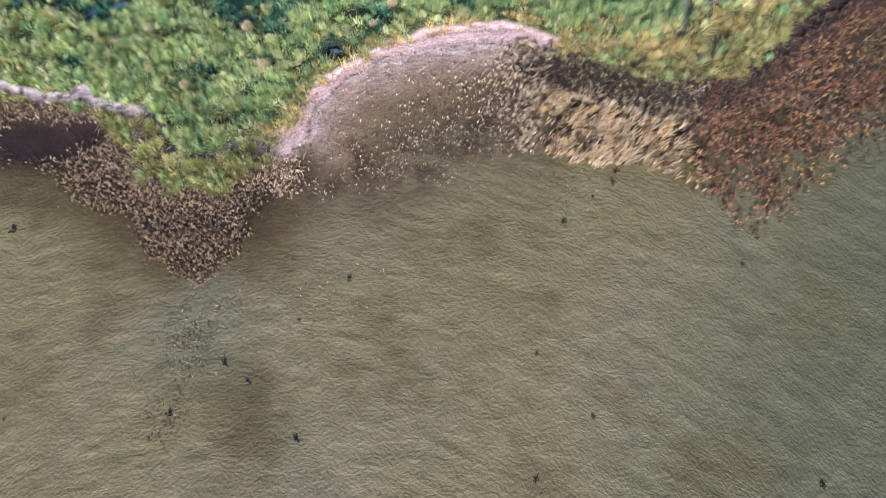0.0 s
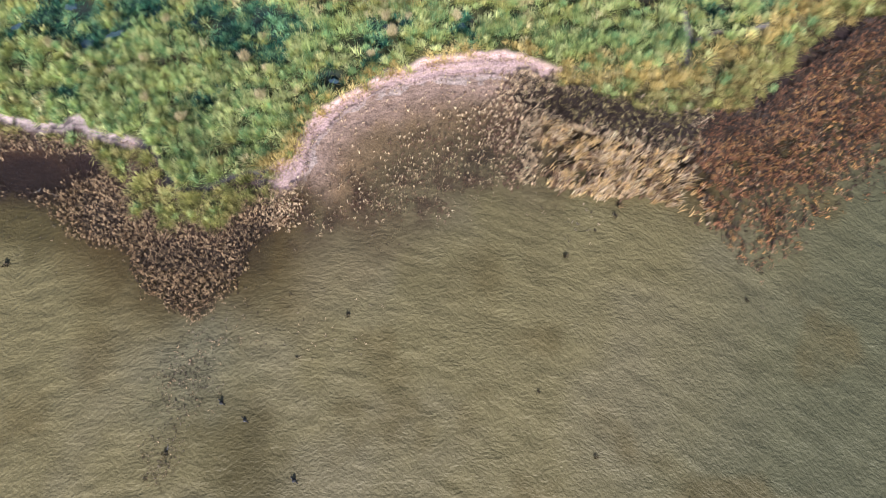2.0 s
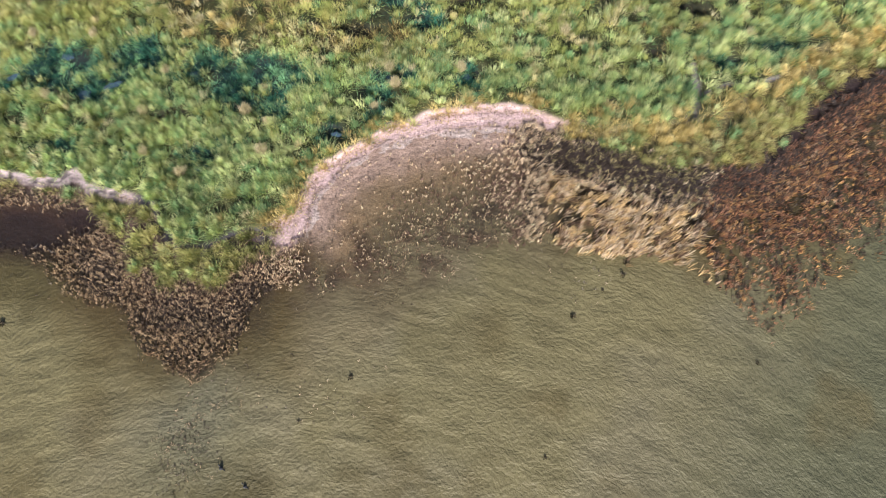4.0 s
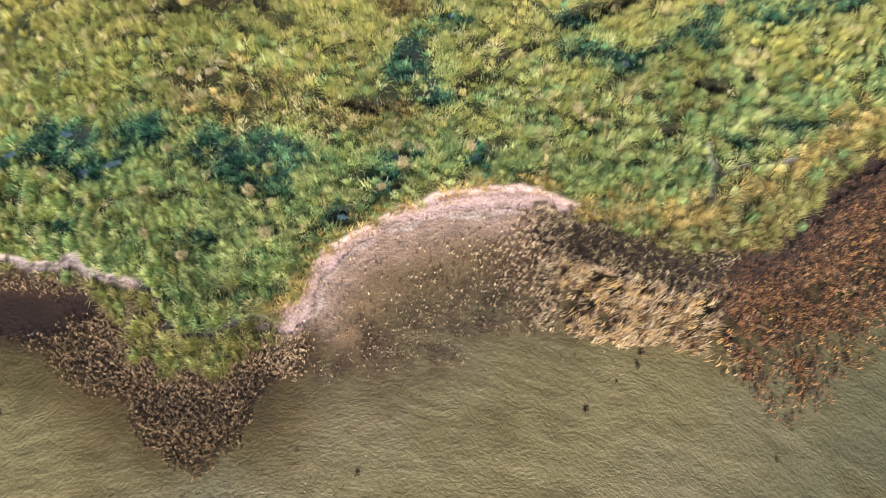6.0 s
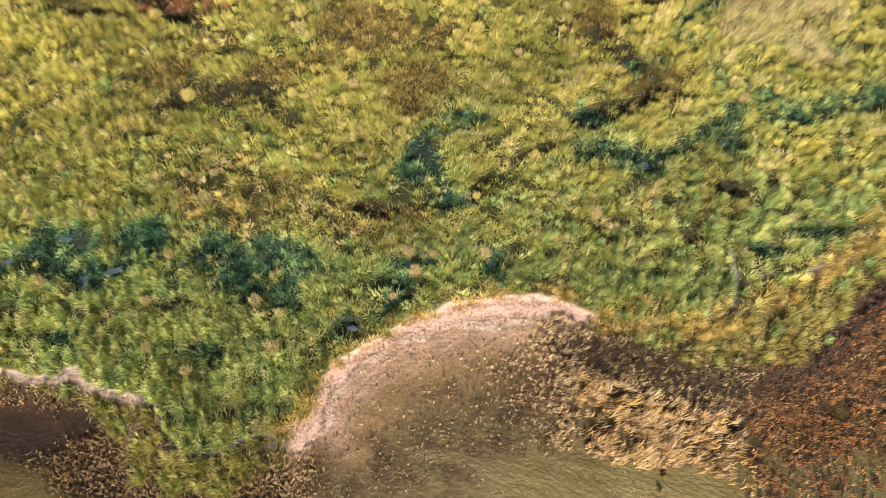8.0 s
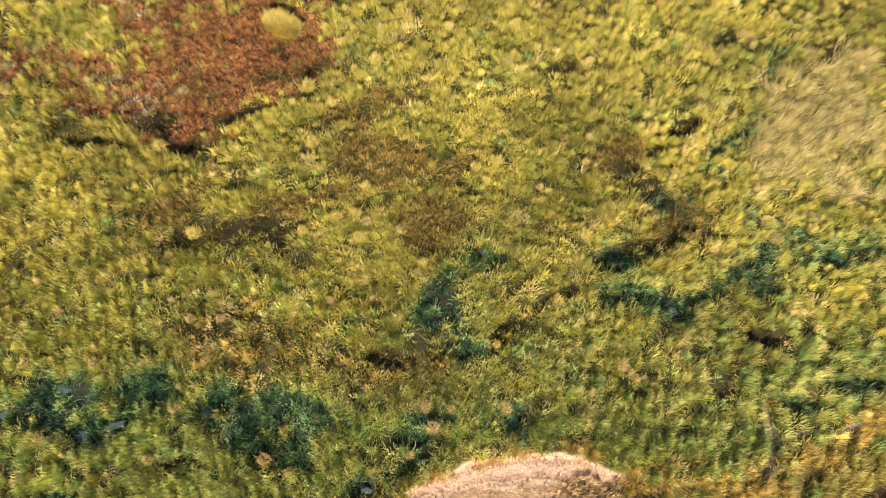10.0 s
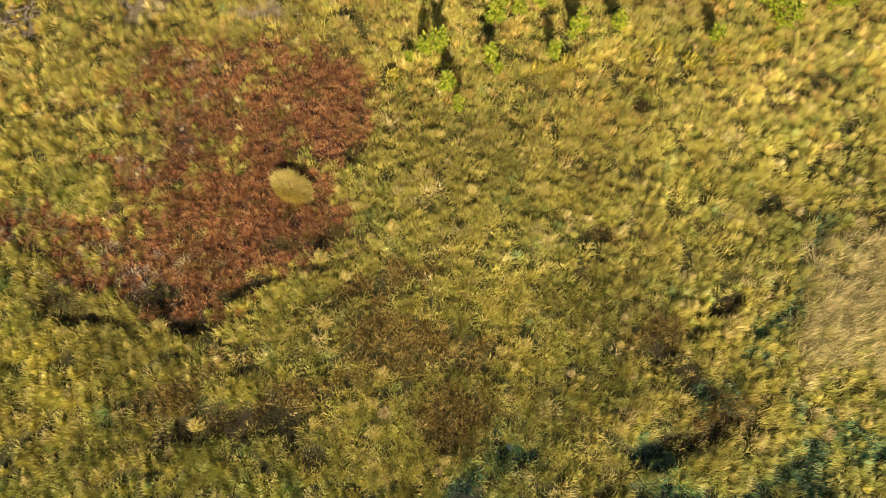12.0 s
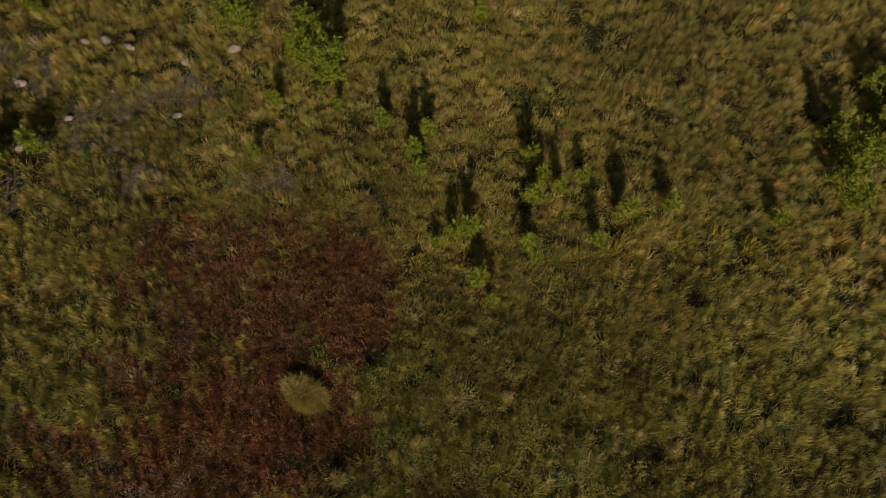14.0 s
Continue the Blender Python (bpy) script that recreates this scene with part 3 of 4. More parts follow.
KINDS = {  # colours, height, width, lean
    "olive": (((0.41, 0.42, 0.13), (0.50, 0.48, 0.17), (0.31, 0.35, 0.10)), 0.33, 0.042, 1.0),
    "yellow": (((0.55, 0.51, 0.16), (0.48, 0.46, 0.14), (0.59, 0.54, 0.20)), 0.36, 0.042, 1.0),
    "lush": (((0.42, 0.50, 0.18), (0.60, 0.62, 0.28), (0.23, 0.36, 0.15)), 0.42, 0.042, 1.1),
    # wet: the leaves' dark green, with teal shadow and sky glint mixed in
    "wet": (((0.05, 0.16, 0.10), (0.22, 0.40, 0.20), (0.025, 0.065, 0.06)), 0.3, 0.065, 1.1),
    # dark: low dark growth, which also carries the painted shadows of hollows
    "dark": (((0.055, 0.045, 0.022), (0.20, 0.16, 0.06), (0.045, 0.055, 0.03)), 0.17, 0.042, 1.0),
    "brown": (((0.33, 0.24, 0.085), (0.11, 0.085, 0.036), (0.45, 0.37, 0.14)), 0.28, 0.04, 1.0),
    "red": (((0.43, 0.20, 0.115), (0.50, 0.31, 0.14), (0.20, 0.085, 0.06)), 0.22, 0.06, 1.0),
    "grey": (((0.48, 0.41, 0.34), (0.40, 0.37, 0.22), (0.56, 0.50, 0.42)), 0.2, 0.04, 1.0),
    "straw": (((0.70, 0.60, 0.34), (0.60, 0.53, 0.28), (0.20, 0.22, 0.08)), 0.42, 0.034, 1.8),
    "pale": (((0.68, 0.60, 0.30), (0.61, 0.54, 0.25), (0.71, 0.63, 0.36)), 0.36, 0.042, 1.0),
    "gold": (((0.65, 0.50, 0.18), (0.73, 0.59, 0.26), (0.46, 0.35, 0.12)), 0.36, 0.04, 1.0),
    "moss": (((0.42, 0.40, 0.13), (0.22, 0.23, 0.075), (0.53, 0.47, 0.19)), 0.38, 0.04, 1.1),
}
NAMES = list(KINDS)


def kinds_at(x, y, rng):
    """The kind of plant at each place."""
    up, dry = shore(x, y)
    pick = rng.random(len(x))
    out = np.full(len(x), NAMES.index("olive"))

    def put(kind, chance):
        out[rng.random(len(x)) < chance] = NAMES.index(kind)

    warm = step(y + 8 * rough(x, y, 6, 71), 27, 44)
    put("lush", 0.03 + 0.75 * (1 - step(y + 5 * rough(x, y, 4, 73), 21, 36)))
    put("yellow", (0.05 + 0.75 * warm) * step(rough(x, y, 2.0, 75) + 0.25 * warm, -0.05, 0.35))
    put("pale", 0.26 * step(rough(x, y, 1.4, 77), -0.1, 0.6))
    put("brown", 0.15 * warm * step(rough(x, y, 2.5, 79), 0.0, 0.6))
    put("gold", 0.30 * step(y + 5 * rough(x, y, 4, 89), 55, 62))
    put("brown", 0.10 * step(y + 5 * rough(x, y, 3, 90), 55, 62))
    put("yellow", 0.3 * step(y + 5 * rough(x, y, 3, 94), 50, 58))
    put("gold", 0.30 * patch(x, y, TAN, 0.6, 1.2))
    put("brown", 0.4 * patch(x, y, TAN, 0.5, 1.0))
    put("dark", 0.4 * patch(x, y, TAN, 0.5, 1.0))
    put("pale", 0.2 * patch(x, y, TAN, 0.6, 1.2))
    put("lush", 0.75 * patch(x, y, LUSH, 0.5))
    put("lush", 0.6 * step(x, 6, 12) * (1 - step(y - 0.35 * (x - 10) + 2 * rough(x, y, 3, 76), 25, 31)))
    put("yellow", 0.45 * patch(x, y, YELLOW, 0.6, 1.2))
    put("straw", 0.95 * patch(x, y, STRAW, 0.4))
    put("grey", 0.7 * patch(x, y, GREY, 0.7, 1.6))
    put("brown", 0.9 * patch(x, y, BROWN, 0.4, 0.8))
    russet = patch(x, y, RED, 0.3, 0.8) * (1 - 0.5 * patch(x, y, RED_GAPS, 0.5, 1.2))
    put("red", russet * (1 - 0.25 * step(-x - 0.6 * (66 - y), 11, 19)))
    put("brown", 0.08 * russet)
    put("grey", 0.14 * russet * step(rough(x, y, 2.5, 96) - 0.12 * (x + 20), 0.1, 0.9))
    put("dark", 0.6 * np.maximum(patch(x, y, DARK, 0.4), patch(x, y, DARK_FAR, 0.4)))
    put("wet", 0.6 * np.maximum(patch(x, y, WET, 0.35), 0.6 * patch(x, y, WET_EAST, 0.35)))
    edge = np.exp(-((up - 0.2) / 0.8) ** 2)
    put("gold", 0.7 * edge * step(x, -17, -13))
    below = up < 0.15
    put("moss", 0.6 * below * step(x, 4, 9))
    put("gold", 0.95 * np.exp(-((up + 0.5) / 0.75) ** 2) * below * step(x, 4, 9))
    put("moss", 0.8 * below * step(-x, 12, 14))
    put("dark", 0.35 * below * step(-x, 12, 14) * step(rough(x, y, 1.3, 81), 0.1, 0.6))
    put("moss", below * step(x, 5, 9) * step(-up, 1.0, 2.6) * 0.7)
    put("brown", below * step(x, 5, 9) * step(-up + rough(x, y, 1.0, 78), 1.2, 2.8) * 0.55)
    return out


def meadow(name, label, low, high, tufts, per, rng, keep=None):
    """Tufts of bent blades over a stretch of land."""
    area = (high[0] - low[0]) * (high[1] - low[1])
    n = int(area * tufts)
    x, y = rng.uniform(low[0], high[0], n), rng.uniform(low[1], high[1], n)
    up, dry = shore(x, y)
    bare = np.where((x > -12.5) & (x + rough(x, y, 1.0, 83) < 6.5), up > -0.1 + 0.3 * rough(x, y, 0.8, 84), dry > 0.1)
    bare &= ~((x < -12.5) & (up < 0.12) & (up > np.interp(x, [-60, -23.5, -22, -16, -13], [-0.8, -0.75, -0.45, -0.3, -0.2])))
    bare &= (x < 8) | (up > 0) | (rng.random(n) < step(dry + 0.9 * rough(x, y, 1.2, 88) + 0.3 * step(x, 17, 23), -1.7, 0.5))
    bare &= (x > -12.5) | (up > 0) | (rng.random(n) < step(dry + 0.8 * rough(x, y, 1.0, 87), -0.9, 0.5))
    bare &= rng.random(n) < np.maximum(0.2 + 0.8 * step(rough(x, y, 0.62, 85) + 0.25 * rough(x, y, 3, 86), -0.42, 0.12), 0.85 * patch(x, y, RED, 0.3))
    stays = bare & (np.minimum(near(x, y, DITCH) / 0.3, near(x, y, RILL) / 0.22) > 1.0)
    for cx, cy, rx, ry, turn in POOLS:
        stays &= np.hypot((x - cx) / rx, (y - cy) / ry) > 0.6
    border = np.minimum(np.minimum(x + 37.0 + 0.09 * (y - 20), 36.6 - 0.12 * (y - 20) - x), high[1] - y) + 1.2 * rough(x, y, 1.5, 99)
    stays &= rng.random(n) < step(border, 0.2, 2.0)
    x, y = x[stays], y[stays]
    k = kinds_at(x, y, rng)
    n = len(x)
    count = np.maximum((per * rng.uniform(0.6, 1.4, n)).astype(int), 3)
    at = np.repeat(np.arange(n), count)
    total = len(at)
    kk = k[at]
    tall = np.array([KINDS[q][1] for q in NAMES])
    wide = np.array([KINDS[q][2] for q in NAMES])
    lie = np.array([KINDS[q][3] for q in NAMES])
    palette = np.array([KINDS[q][0] for q in NAMES])
    grown = rng.uniform(0.55, 1.5, n)
    wide_tuft = 0.18 * rng.uniform(0.6, 1.6, n) * np.where(k == NAMES.index("red"), 0.8, np.where(k == NAMES.index("straw"), 1.5, 1))
    off = rng.normal(0, 1, (total, 2)) * wide_tuft[at][:, None]
    px, py = x[at] + off[:, 0], y[at] + off[:, 1]
    bup = looked_up(QUICK_UP, px, py)
    scarp = (px < -13) & (bup < 0.02 + 0.12 * rough(px, py, 0.7, 92)) & (bup > np.interp(px, [-60, -23.5, -22, -16, -13], [-0.8, -0.8, -0.5, -0.2, -0.12]) + 0.12 * rough(px, py, 0.7, 94))
    hold = ~scarp | (rng.random(total) < 0.12)
    for kind, mask in MASKS:
        kk = np.where(rng.random(total) < 1.1 * looked_up(mask, px, py) - 0.05, NAMES.index(kind), kk)
    dome = np.exp(-0.5 * (off**2).sum(-1) / (1.1 * wide_tuft[at]) ** 2)
    h = 1.25 * tall[kk] * grown[at] * rng.uniform(0.7, 1.15, total) * (0.3 + 0.8 * dome)
    w = 1.12 * wide[kk] * rng.uniform(0.65, 1.35, total)
    wind = np.interp(x, [-30, 0, 12, 28], [1.75, 1.2, 0.75, 0.6]) + 0.7 * rough(x, y, 5, 91)
    force = np.interp(x, [-20, 8, 22], [0.04, 0.10, 0.20]) + 0.06 * rough(x, y, 4, 93)
    lean = off * 0.6 + rng.normal(0, 0.085, (total, 2))
    lean += np.stack([np.cos(wind), np.sin(wind)], -1)[at] * (force[at] * (0.3 + h))[:, None]
    lean *= lie[kk][:, None]
    tone = rng.integers(0, 3, n)
    blade_tone = np.where(rng.random(total) < np.where(np.isin(kk, (NAMES.index("red"), NAMES.index("brown"), NAMES.index("straw"))), 0.3, 0.75), tone[at], rng.integers(0, 3, total))
    broad = 1 + 0.28 * rough(x, y, 3.0, 95) + 0.15 * rough(x, y, 8.0, 97)
    c = palette[kk, blade_tone] * broad[at][:, None] * (rng.uniform(0.76, 1.17, n)[at] * rng.uniform(0.74, 1.25, total))[:, None]
    me = needle_mesh(name, np.stack([px, py, level(px, py) - 0.03], -1)[hold], lean[hold], h[hold], w[hold], c[hold], GRASS)
    return tagged(new(name, me), label, "grass", kind="stuff")


meadow("meadow_grass", "tufted yellow-green marsh grass with brown and russet patches", (-42, 10.4), (36, 84), 6.6, 104, np.random.default_rng(11))


# ---- reeds ----
def streak_at(x, dry):
    return step(x, 4, 8) * (1 - step(x, 15, 19)) * (1 - step(dry, -3.0, -2.0))


def reed_bed():
    rng = np.random.default_rng(23)
    n = 620000
    x, y = rng.uniform(-38, 33, n), rng.uniform(-8, 30, n)
    up, dry = shore(x, y)
    out = aside(x + 0.5 * rough(x, y, 1.2, 101), y + 0.5 * rough(x, y, 1.2, 102), REEDLINE)
    thick = step(out, -0.3, 1.0)
    thick = np.where(out > 0, thick, 0.02 * np.exp(out / 1.2))
    bay = (step(x, -13, -10) * (1 - step(x + 1.2 * rough(x, y, 1.5, 107), 2.5, 8.5)) > rng.random(n)) * 1.0
    clump = step(rough(x, y, 1.6, 105), -0.2, 0.5)
    thick = thick * np.where(bay > 0.5, 0.022 + 0.42 * (0.3 + 0.7 * clump) * step(-dry + 0.4 * x, 2.0, 5.5), 0.75)
    thick = np.maximum(thick, 0.3 * np.maximum(patch(x, y, MUD, 0.6, 1.2), 0.75 * clump * patch(x, y, BAY_MUD, 0.8, 1.4)) * (out > 0) * (x > -12))
    thick = thick * np.where((x > 15.5) & (dry < -3), (0.16 + 0.6 * clump) * (0.45 + 0.55 * step(out, -0.3, 4.0)), 1.0)
    thick = thick * np.where(x < -26, 0.7, 1.0)
    thick = thick * np.where(streak_at(x + 1.5 * rough(x, y, 2.0, 103), dry + 0.8 * rough(x, y, 1.5, 104)) > 0.4, 0.07 + 0.55 * step(rough(x, y, 0.7, 106), -0.15, 0.35), 1.0)
    for ov, k in (((-17.5, 1.4, 2.1, 3.2, -20), 0.17), ((-19.1, -3.5, 1.2, 1.7, -25), 0.32), ((-14.8, 4.5, 2.3, 1.8, 0), 0.07), ((-9.4, 4.5, 3.5, 2.0, 0), 0.02), ((8.2, 11.8, 2.2, 1.4, 0), 0.03)):
        thick = np.maximum(thick, k * patch(x, y, [ov], 0.6))
    keep = (rng.random(n) < 0.75 * thick) & (up < np.where(x < -22, -0.95, -0.2)) & (dry < np.where(x > 10, 1.2 * rng.random(n) - 0.3 - 1.0 * step(x, 17, 23), np.where(x < -14, 0.9 * rng.random(n) ** 2, 0.5)) + 0.8 * rough(x, y, 0.9, 108)) & ~((dry > 0.2) & (np.abs(x + 2) < 9))
    keep &= patch(x, y, [(-30.3, 15.4, 3.4, 1.5, 0), (-26.6, 16.2, 1.5, 0.8, 0)], 0.4) < rng.random(n) ** 2 * 0.95 + 0.05
    x, y, out, dry = x[keep], y[keep], out[keep], dry[keep]
    n = len(x)
    per = 6
    at = np.repeat(np.arange(n), per)
    total = len(at)
    pale, tan, dark = np.array((0.70, 0.53, 0.34)), np.array((0.42, 0.29, 0.17)), np.array((0.07, 0.048, 0.036))
    russet, orange, green = np.array((0.31, 0.145, 0.075)), np.array((0.56, 0.31, 0.11)), np.array((0.42, 0.38, 0.13))
    r = rng.random(n)
    west = step(-x, 12, 14)
    c = np.where((r < 0.5 - 0.18 * west)[:, None], pale, np.where((r < 0.72 - 0.2 * west)[:, None], tan, dark))
    amber = (streak_at(x, dry) > 0.5) & (r > 0.35)
    c[amber] = np.where((r < 0.72)[:, None], np.array((0.63, 0.43, 0.195)), np.array((0.17, 0.10, 0.06)))[amber]
    brownish = (x > -12.5) & (x < 4.5) & (r > np.where(dry > -3.2, 0.8, 0.35))
    c[brownish] = np.array((0.17, 0.10, 0.07))
    c *= (1 - 0.25 * west)[:, None] * (np.array((1, 1, 1)) - west[:, None] * np.array((0, 0.06, 0.12)))
    east = step(x + 1.5 * rough(x, y, 2.5, 111), 15.5, 18.5) > rng.random(n)
    c[east] = np.where((r < 0.28)[:, None], russet, np.where((r < 0.41)[:, None], orange, np.where((r < 0.48)[:, None], tan, dark)))[east]
    c[east & (dry > -1.5 + 1.2 * rough(x, y, 1.5, 115)) & (r > 0.24)] = dark
    mid = (step(x, 4, 8.5) > rng.random(n)) & (step(x + 1.5 * rough(x, y, 1.5, 113), 14.5, 19) < rng.random(n)) & (dry > -2.4 + 0.7 * rough(x, y, 2, 112))
    c[mid] = np.where((r < 0.16)[:, None], np.array((0.44, 0.36, 0.16)), np.where((r < 0.74)[:, None], 0.9 * dark, np.where((r < 0.90)[:, None], pale, tan)))[mid]
    adrift = (out < 0) & (r > 0.2)
    c[adrift] = np.where((r > 0.45)[:, None], dark, np.array((0.24, 0.19, 0.14)))[adrift]
    shade = (patch(x, y, MUD, 0.5) > 0.4) & (r > 0.3)
    c[shade] = dark
    near_land = (dry > 0.6) & (r < 0.6)
    c[near_land & (x < -13)] = (green * rng.uniform(0.5, 1.1, (n, 1)))[near_land & (x < -13)]
    streak = streak_at(x, dry)
    h = (0.36 + 0.34 * streak + 0.08 * step(x, 15, 19)) * rng.uniform(0.6, 1.25, n)
    h = h * (1 - 0.32 * (1 - step(x, 2, 6)) - 0.2 * step(x, 16, 19) - 0.14 * step(x, -12, -10) * (1 - step(x, 2, 6)))
    h = np.where(out < 0, 0.15 * rng.uniform(0.5, 1.3, n), h)
    turn = np.interp(x, [-20, -5, 5, 12, 25], [1.4, 0.9, 0.6, 0.55, 0.5]) + 0.35 * rough(x, y, 3, 114) + rng.normal(0, 0.3, n)
    lie = np.interp(x, [-20, -10, 5, 12, 22], [0.4, 0.5, 0.8, 0.85, 0.7]) * rng.uniform(0.6, 1.3, n)
    main = np.stack([np.cos(turn), np.sin(turn)], -1) * (lie * h)[:, None]
    lean = main[at] + rng.normal(0, 0.16, (total, 2)) * h[at][:, None]
    off = rng.normal(0, 1, (total, 2)) * np.interp(x, [2, 7], [0.045, 0.07])[at][:, None]
    px, py = x[at] + off[:, 0], y[at] + off[:, 1]
    hh = h[at] * rng.uniform(0.6, 1.1, total)
    w = rng.uniform(0.018, 0.042, total) * np.interp(x, [2, 7, 16, 19], [0.85, 1.1, 1.1, 0.9])[at]
    z = np.where(out[at] < 0, -0.06, level(px, py) - 0.02)
    hh = hh + np.where(out[at] < 0, 0, np.maximum(-level(px, py), 0))
    cc = c[at] * (rng.uniform(0.6, 1.3, n)[at] * rng.uniform(0.65, 1.3, total))[:, None]
    me = blade_mesh("reed_bed", np.stack([px, py, z], -1), lean, hh, w, cc, REEDS, 0.85, 0.5)
    return tagged(new("reed_bed", me), "pale and russet reeds standing in the shallows", "reeds", kind="stuff")


reed_bed()


# ---- strand ----
def wrack():
    """Washed-up stalks and dry tufts along the beach."""
    rng = np.random.default_rng(31)
    n = 60000
    x, y = rng.uniform(-24, 12, n), rng.uniform(12, 26, n)
    up, dry = shore(x, y)
    chance = 0.8 * np.exp(-((up + 0.25) / 0.35) ** 2) + 0.5 * np.exp(-((dry - 0.1) / 0.15) ** 2) + 0.06
    keep = (rng.random(n) < chance * step(rough(x, y, 0.8, 121), -0.5, 0.4)) & (up < 0.3) & (dry > -0.15)
    x, y = x[keep], y[keep]
    n = len(x)
    a = rng.uniform(0, 6.283, n)
    long = rng.uniform(0.08, 0.3, n)
    lean = np.stack([np.cos(a), np.sin(a)], -1) * long[:, None]
    tones = np.array(((0.56, 0.40, 0.30), (0.36, 0.23, 0.17), (0.16, 0.10, 0.085), (0.58, 0.45, 0.24)))
    c = tones[rng.integers(0, 4, n)] * rng.uniform(0.75, 1.25, (n, 1))
    me = needle_mesh("wrack", np.stack([x, y, level(x, y)], -1), lean, rng.uniform(0.02, 0.16, n), rng.uniform(0.03, 0.06, n), c, REEDS)
    return tagged(new("wrack", me), "pinkish dry stalks washed up along the beach", "wrack", kind="stuff")


wrack()


# ---- things on the land ----
def tuft_mesh(name, rng, count, radius, tall, wide, colours, material, wind=(0.1, 0.15), out=1.0):
    a, r = rng.uniform(0, 6.283, count), radius * np.sqrt(rng.random(count))
    off = np.stack([np.cos(a) * r, np.sin(a) * r], -1)
    dome = np.sqrt(np.maximum(1 - (r / (radius * 1.15)) ** 2, 0.05))
    h = tall * rng.uniform(0.5, 1.15, count) * (0.35 + 0.65 * dome)
    lean = off * 0.22 * out + rng.normal(0, 0.16, (count, 2)) * tall ** 0.5 + np.array(wind) * tall
    c = np.array(colours)[rng.integers(0, len(colours), count)] * rng.uniform(0.7, 1.25, (count, 1))
    base = np.concatenate([off * 0.8, np.full((count, 1), -0.05)], -1)
    return blade_mesh(name, base, lean, h, np.full(count, wide) * rng.uniform(0.6, 1.3, count), c, material)


def repeats(name, meshes, places, label, category, group, sizes, rng, sink=0.0, level=None):
    """Single-mesh things of one kind, each turned and sized a little differently."""
    for n, (x, y) in enumerate(places):
        ob = tagged(new(name, meshes[n % len(meshes)]), label, category, group)
        s = rng.uniform(*sizes)
        z = float(relief(np.array([x]), np.array([y]))[0]) if level is None else level
        ob.matrix_basis = pose(x, y, z - sink, 0, 0, rng.uniform(-25, 25)) @ Matrix.Diagonal((s, s, s * rng.uniform(0.85, 1.15), 1))


PALE_TUSSOCKS = [(-13.1, 45.2), (-9.8, 40.1), (-5.2, 36.6), (-9.3, 42.0), (-4.7, 43.6), (-13.5, 38.9), (-11.1, 39.9), (-16.8, 46.3), (-12.5, 54.1), (-11.2, 53.0),
                 (-10.3, 50.9), (-13.5, 49.4), (-14.6, 48.2), (-11.8, 48.2), (-0.1, 43.8), (-0.9, 42.4), (-1.6, 43.4), (10.8, 46.2), (6.0, 43.8), (5.8, 38.6),
                 (14.7, 38.1), (19.7, 39.6), (21.1, 39.0), (-8.8, 51.5), (-5.6, 58.1), (-3.5, 54.1), (1.3, 54.1), (10.6, 59.9), (6.4, 51.1), (-25.6, 43.7), (-23.8, 44.9),
                 (-30.0, 44.5), (-33.4, 43.7), (-31.9, 39.1), (-20.9, 38.7), (-9.6, 38.4), (-6.9, 33.0), (-0.3, 31.2), (3.7, 34.1)]
SHORE_TUSSOCKS = [(-15.2, 24.0), (-14.1, 25.9), (0.2, 27.2), (-5.6, 36.0), (-5.0, 27.3), (-6.0, 24.3), (-13.6, 23.2), (-9.1, 39.4), (-11.4, 34.1), (2.8, 42.0),
                  (7.7, 29.9), (18.6, 38.3), (-20.6, 32.9), (-18.6, 32.9), (-31.1, 30.0), (-26.7, 30.0), (-21.2, 27.1), (-22.5, 24.0), (-29.7, 25.2), (-22.2, 20.9),
                  (-4.5, 26.0), (-19.4, 19.4), (-13.8, 20.9), (-3.3, 27.1)]
trng = np.random.default_rng(41)
pale = ((0.66, 0.58, 0.24), (0.58, 0.51, 0.19), (0.68, 0.59, 0.30), (0.48, 0.45, 0.14))
straw_tufts = [tuft_mesh("grass_tussock", trng, 420, 0.36, 0.6, 0.024, pale, GRASS) for k in range(5)]
repeats("grass_tussock", straw_tufts, PALE_TUSSOCKS, "pale yellow grass tussock rising from the meadow", "tussock", "pale tussocks", (0.7, 1.3), trng)
dry = ((0.64, 0.53, 0.33), (0.56, 0.48, 0.28), (0.46, 0.40, 0.20))
dry_tufts = [tuft_mesh("dry_tussock", trng, 380, 0.34, 0.6, 0.024, dry, GRASS) for k in range(4)]
repeats("dry_tussock", dry_tufts, SHORE_TUSSOCKS, "bleached dry grass tussock among green grass", "tussock", "dry tussocks", (0.7, 1.25), trng)
mound = tagged(new("grass_mound", tuft_mesh("grass_mound", trng, 6000, 1.25, 1.05, 0.03, ((0.70, 0.60, 0.26), (0.63, 0.54, 0.22), (0.52, 0.46, 0.17)), GRASS, (0.05, 0.1), 1.3)),
               "rounded yellow grass mound standing in the russet patch", "mound")
mound.matrix_basis = pose(-15.7, 54.3, float(relief(np.array([-15.7]), np.array([54.3]))[0]), 0, 0, -28) @ Matrix.Diagonal((1.2, 0.78, 1, 1))

GOLDEN = [(2.7, 62.9), (10.2, 64.4), (14.2, 64.9), (14.3, 63.7), (3.4, 63.4), (17.8, 64.9), (-8.9, 62.4), (1.2, 63.0), (12.0, 63.5), (8.3, 63.7)]
golds = [tuft_mesh("golden_herb", trng, 160, 0.55, 0.6, 0.06, ((0.52, 0.45, 0.10), (0.46, 0.40, 0.09), (0.30, 0.31, 0.07)), GRASS) for k in range(3)]
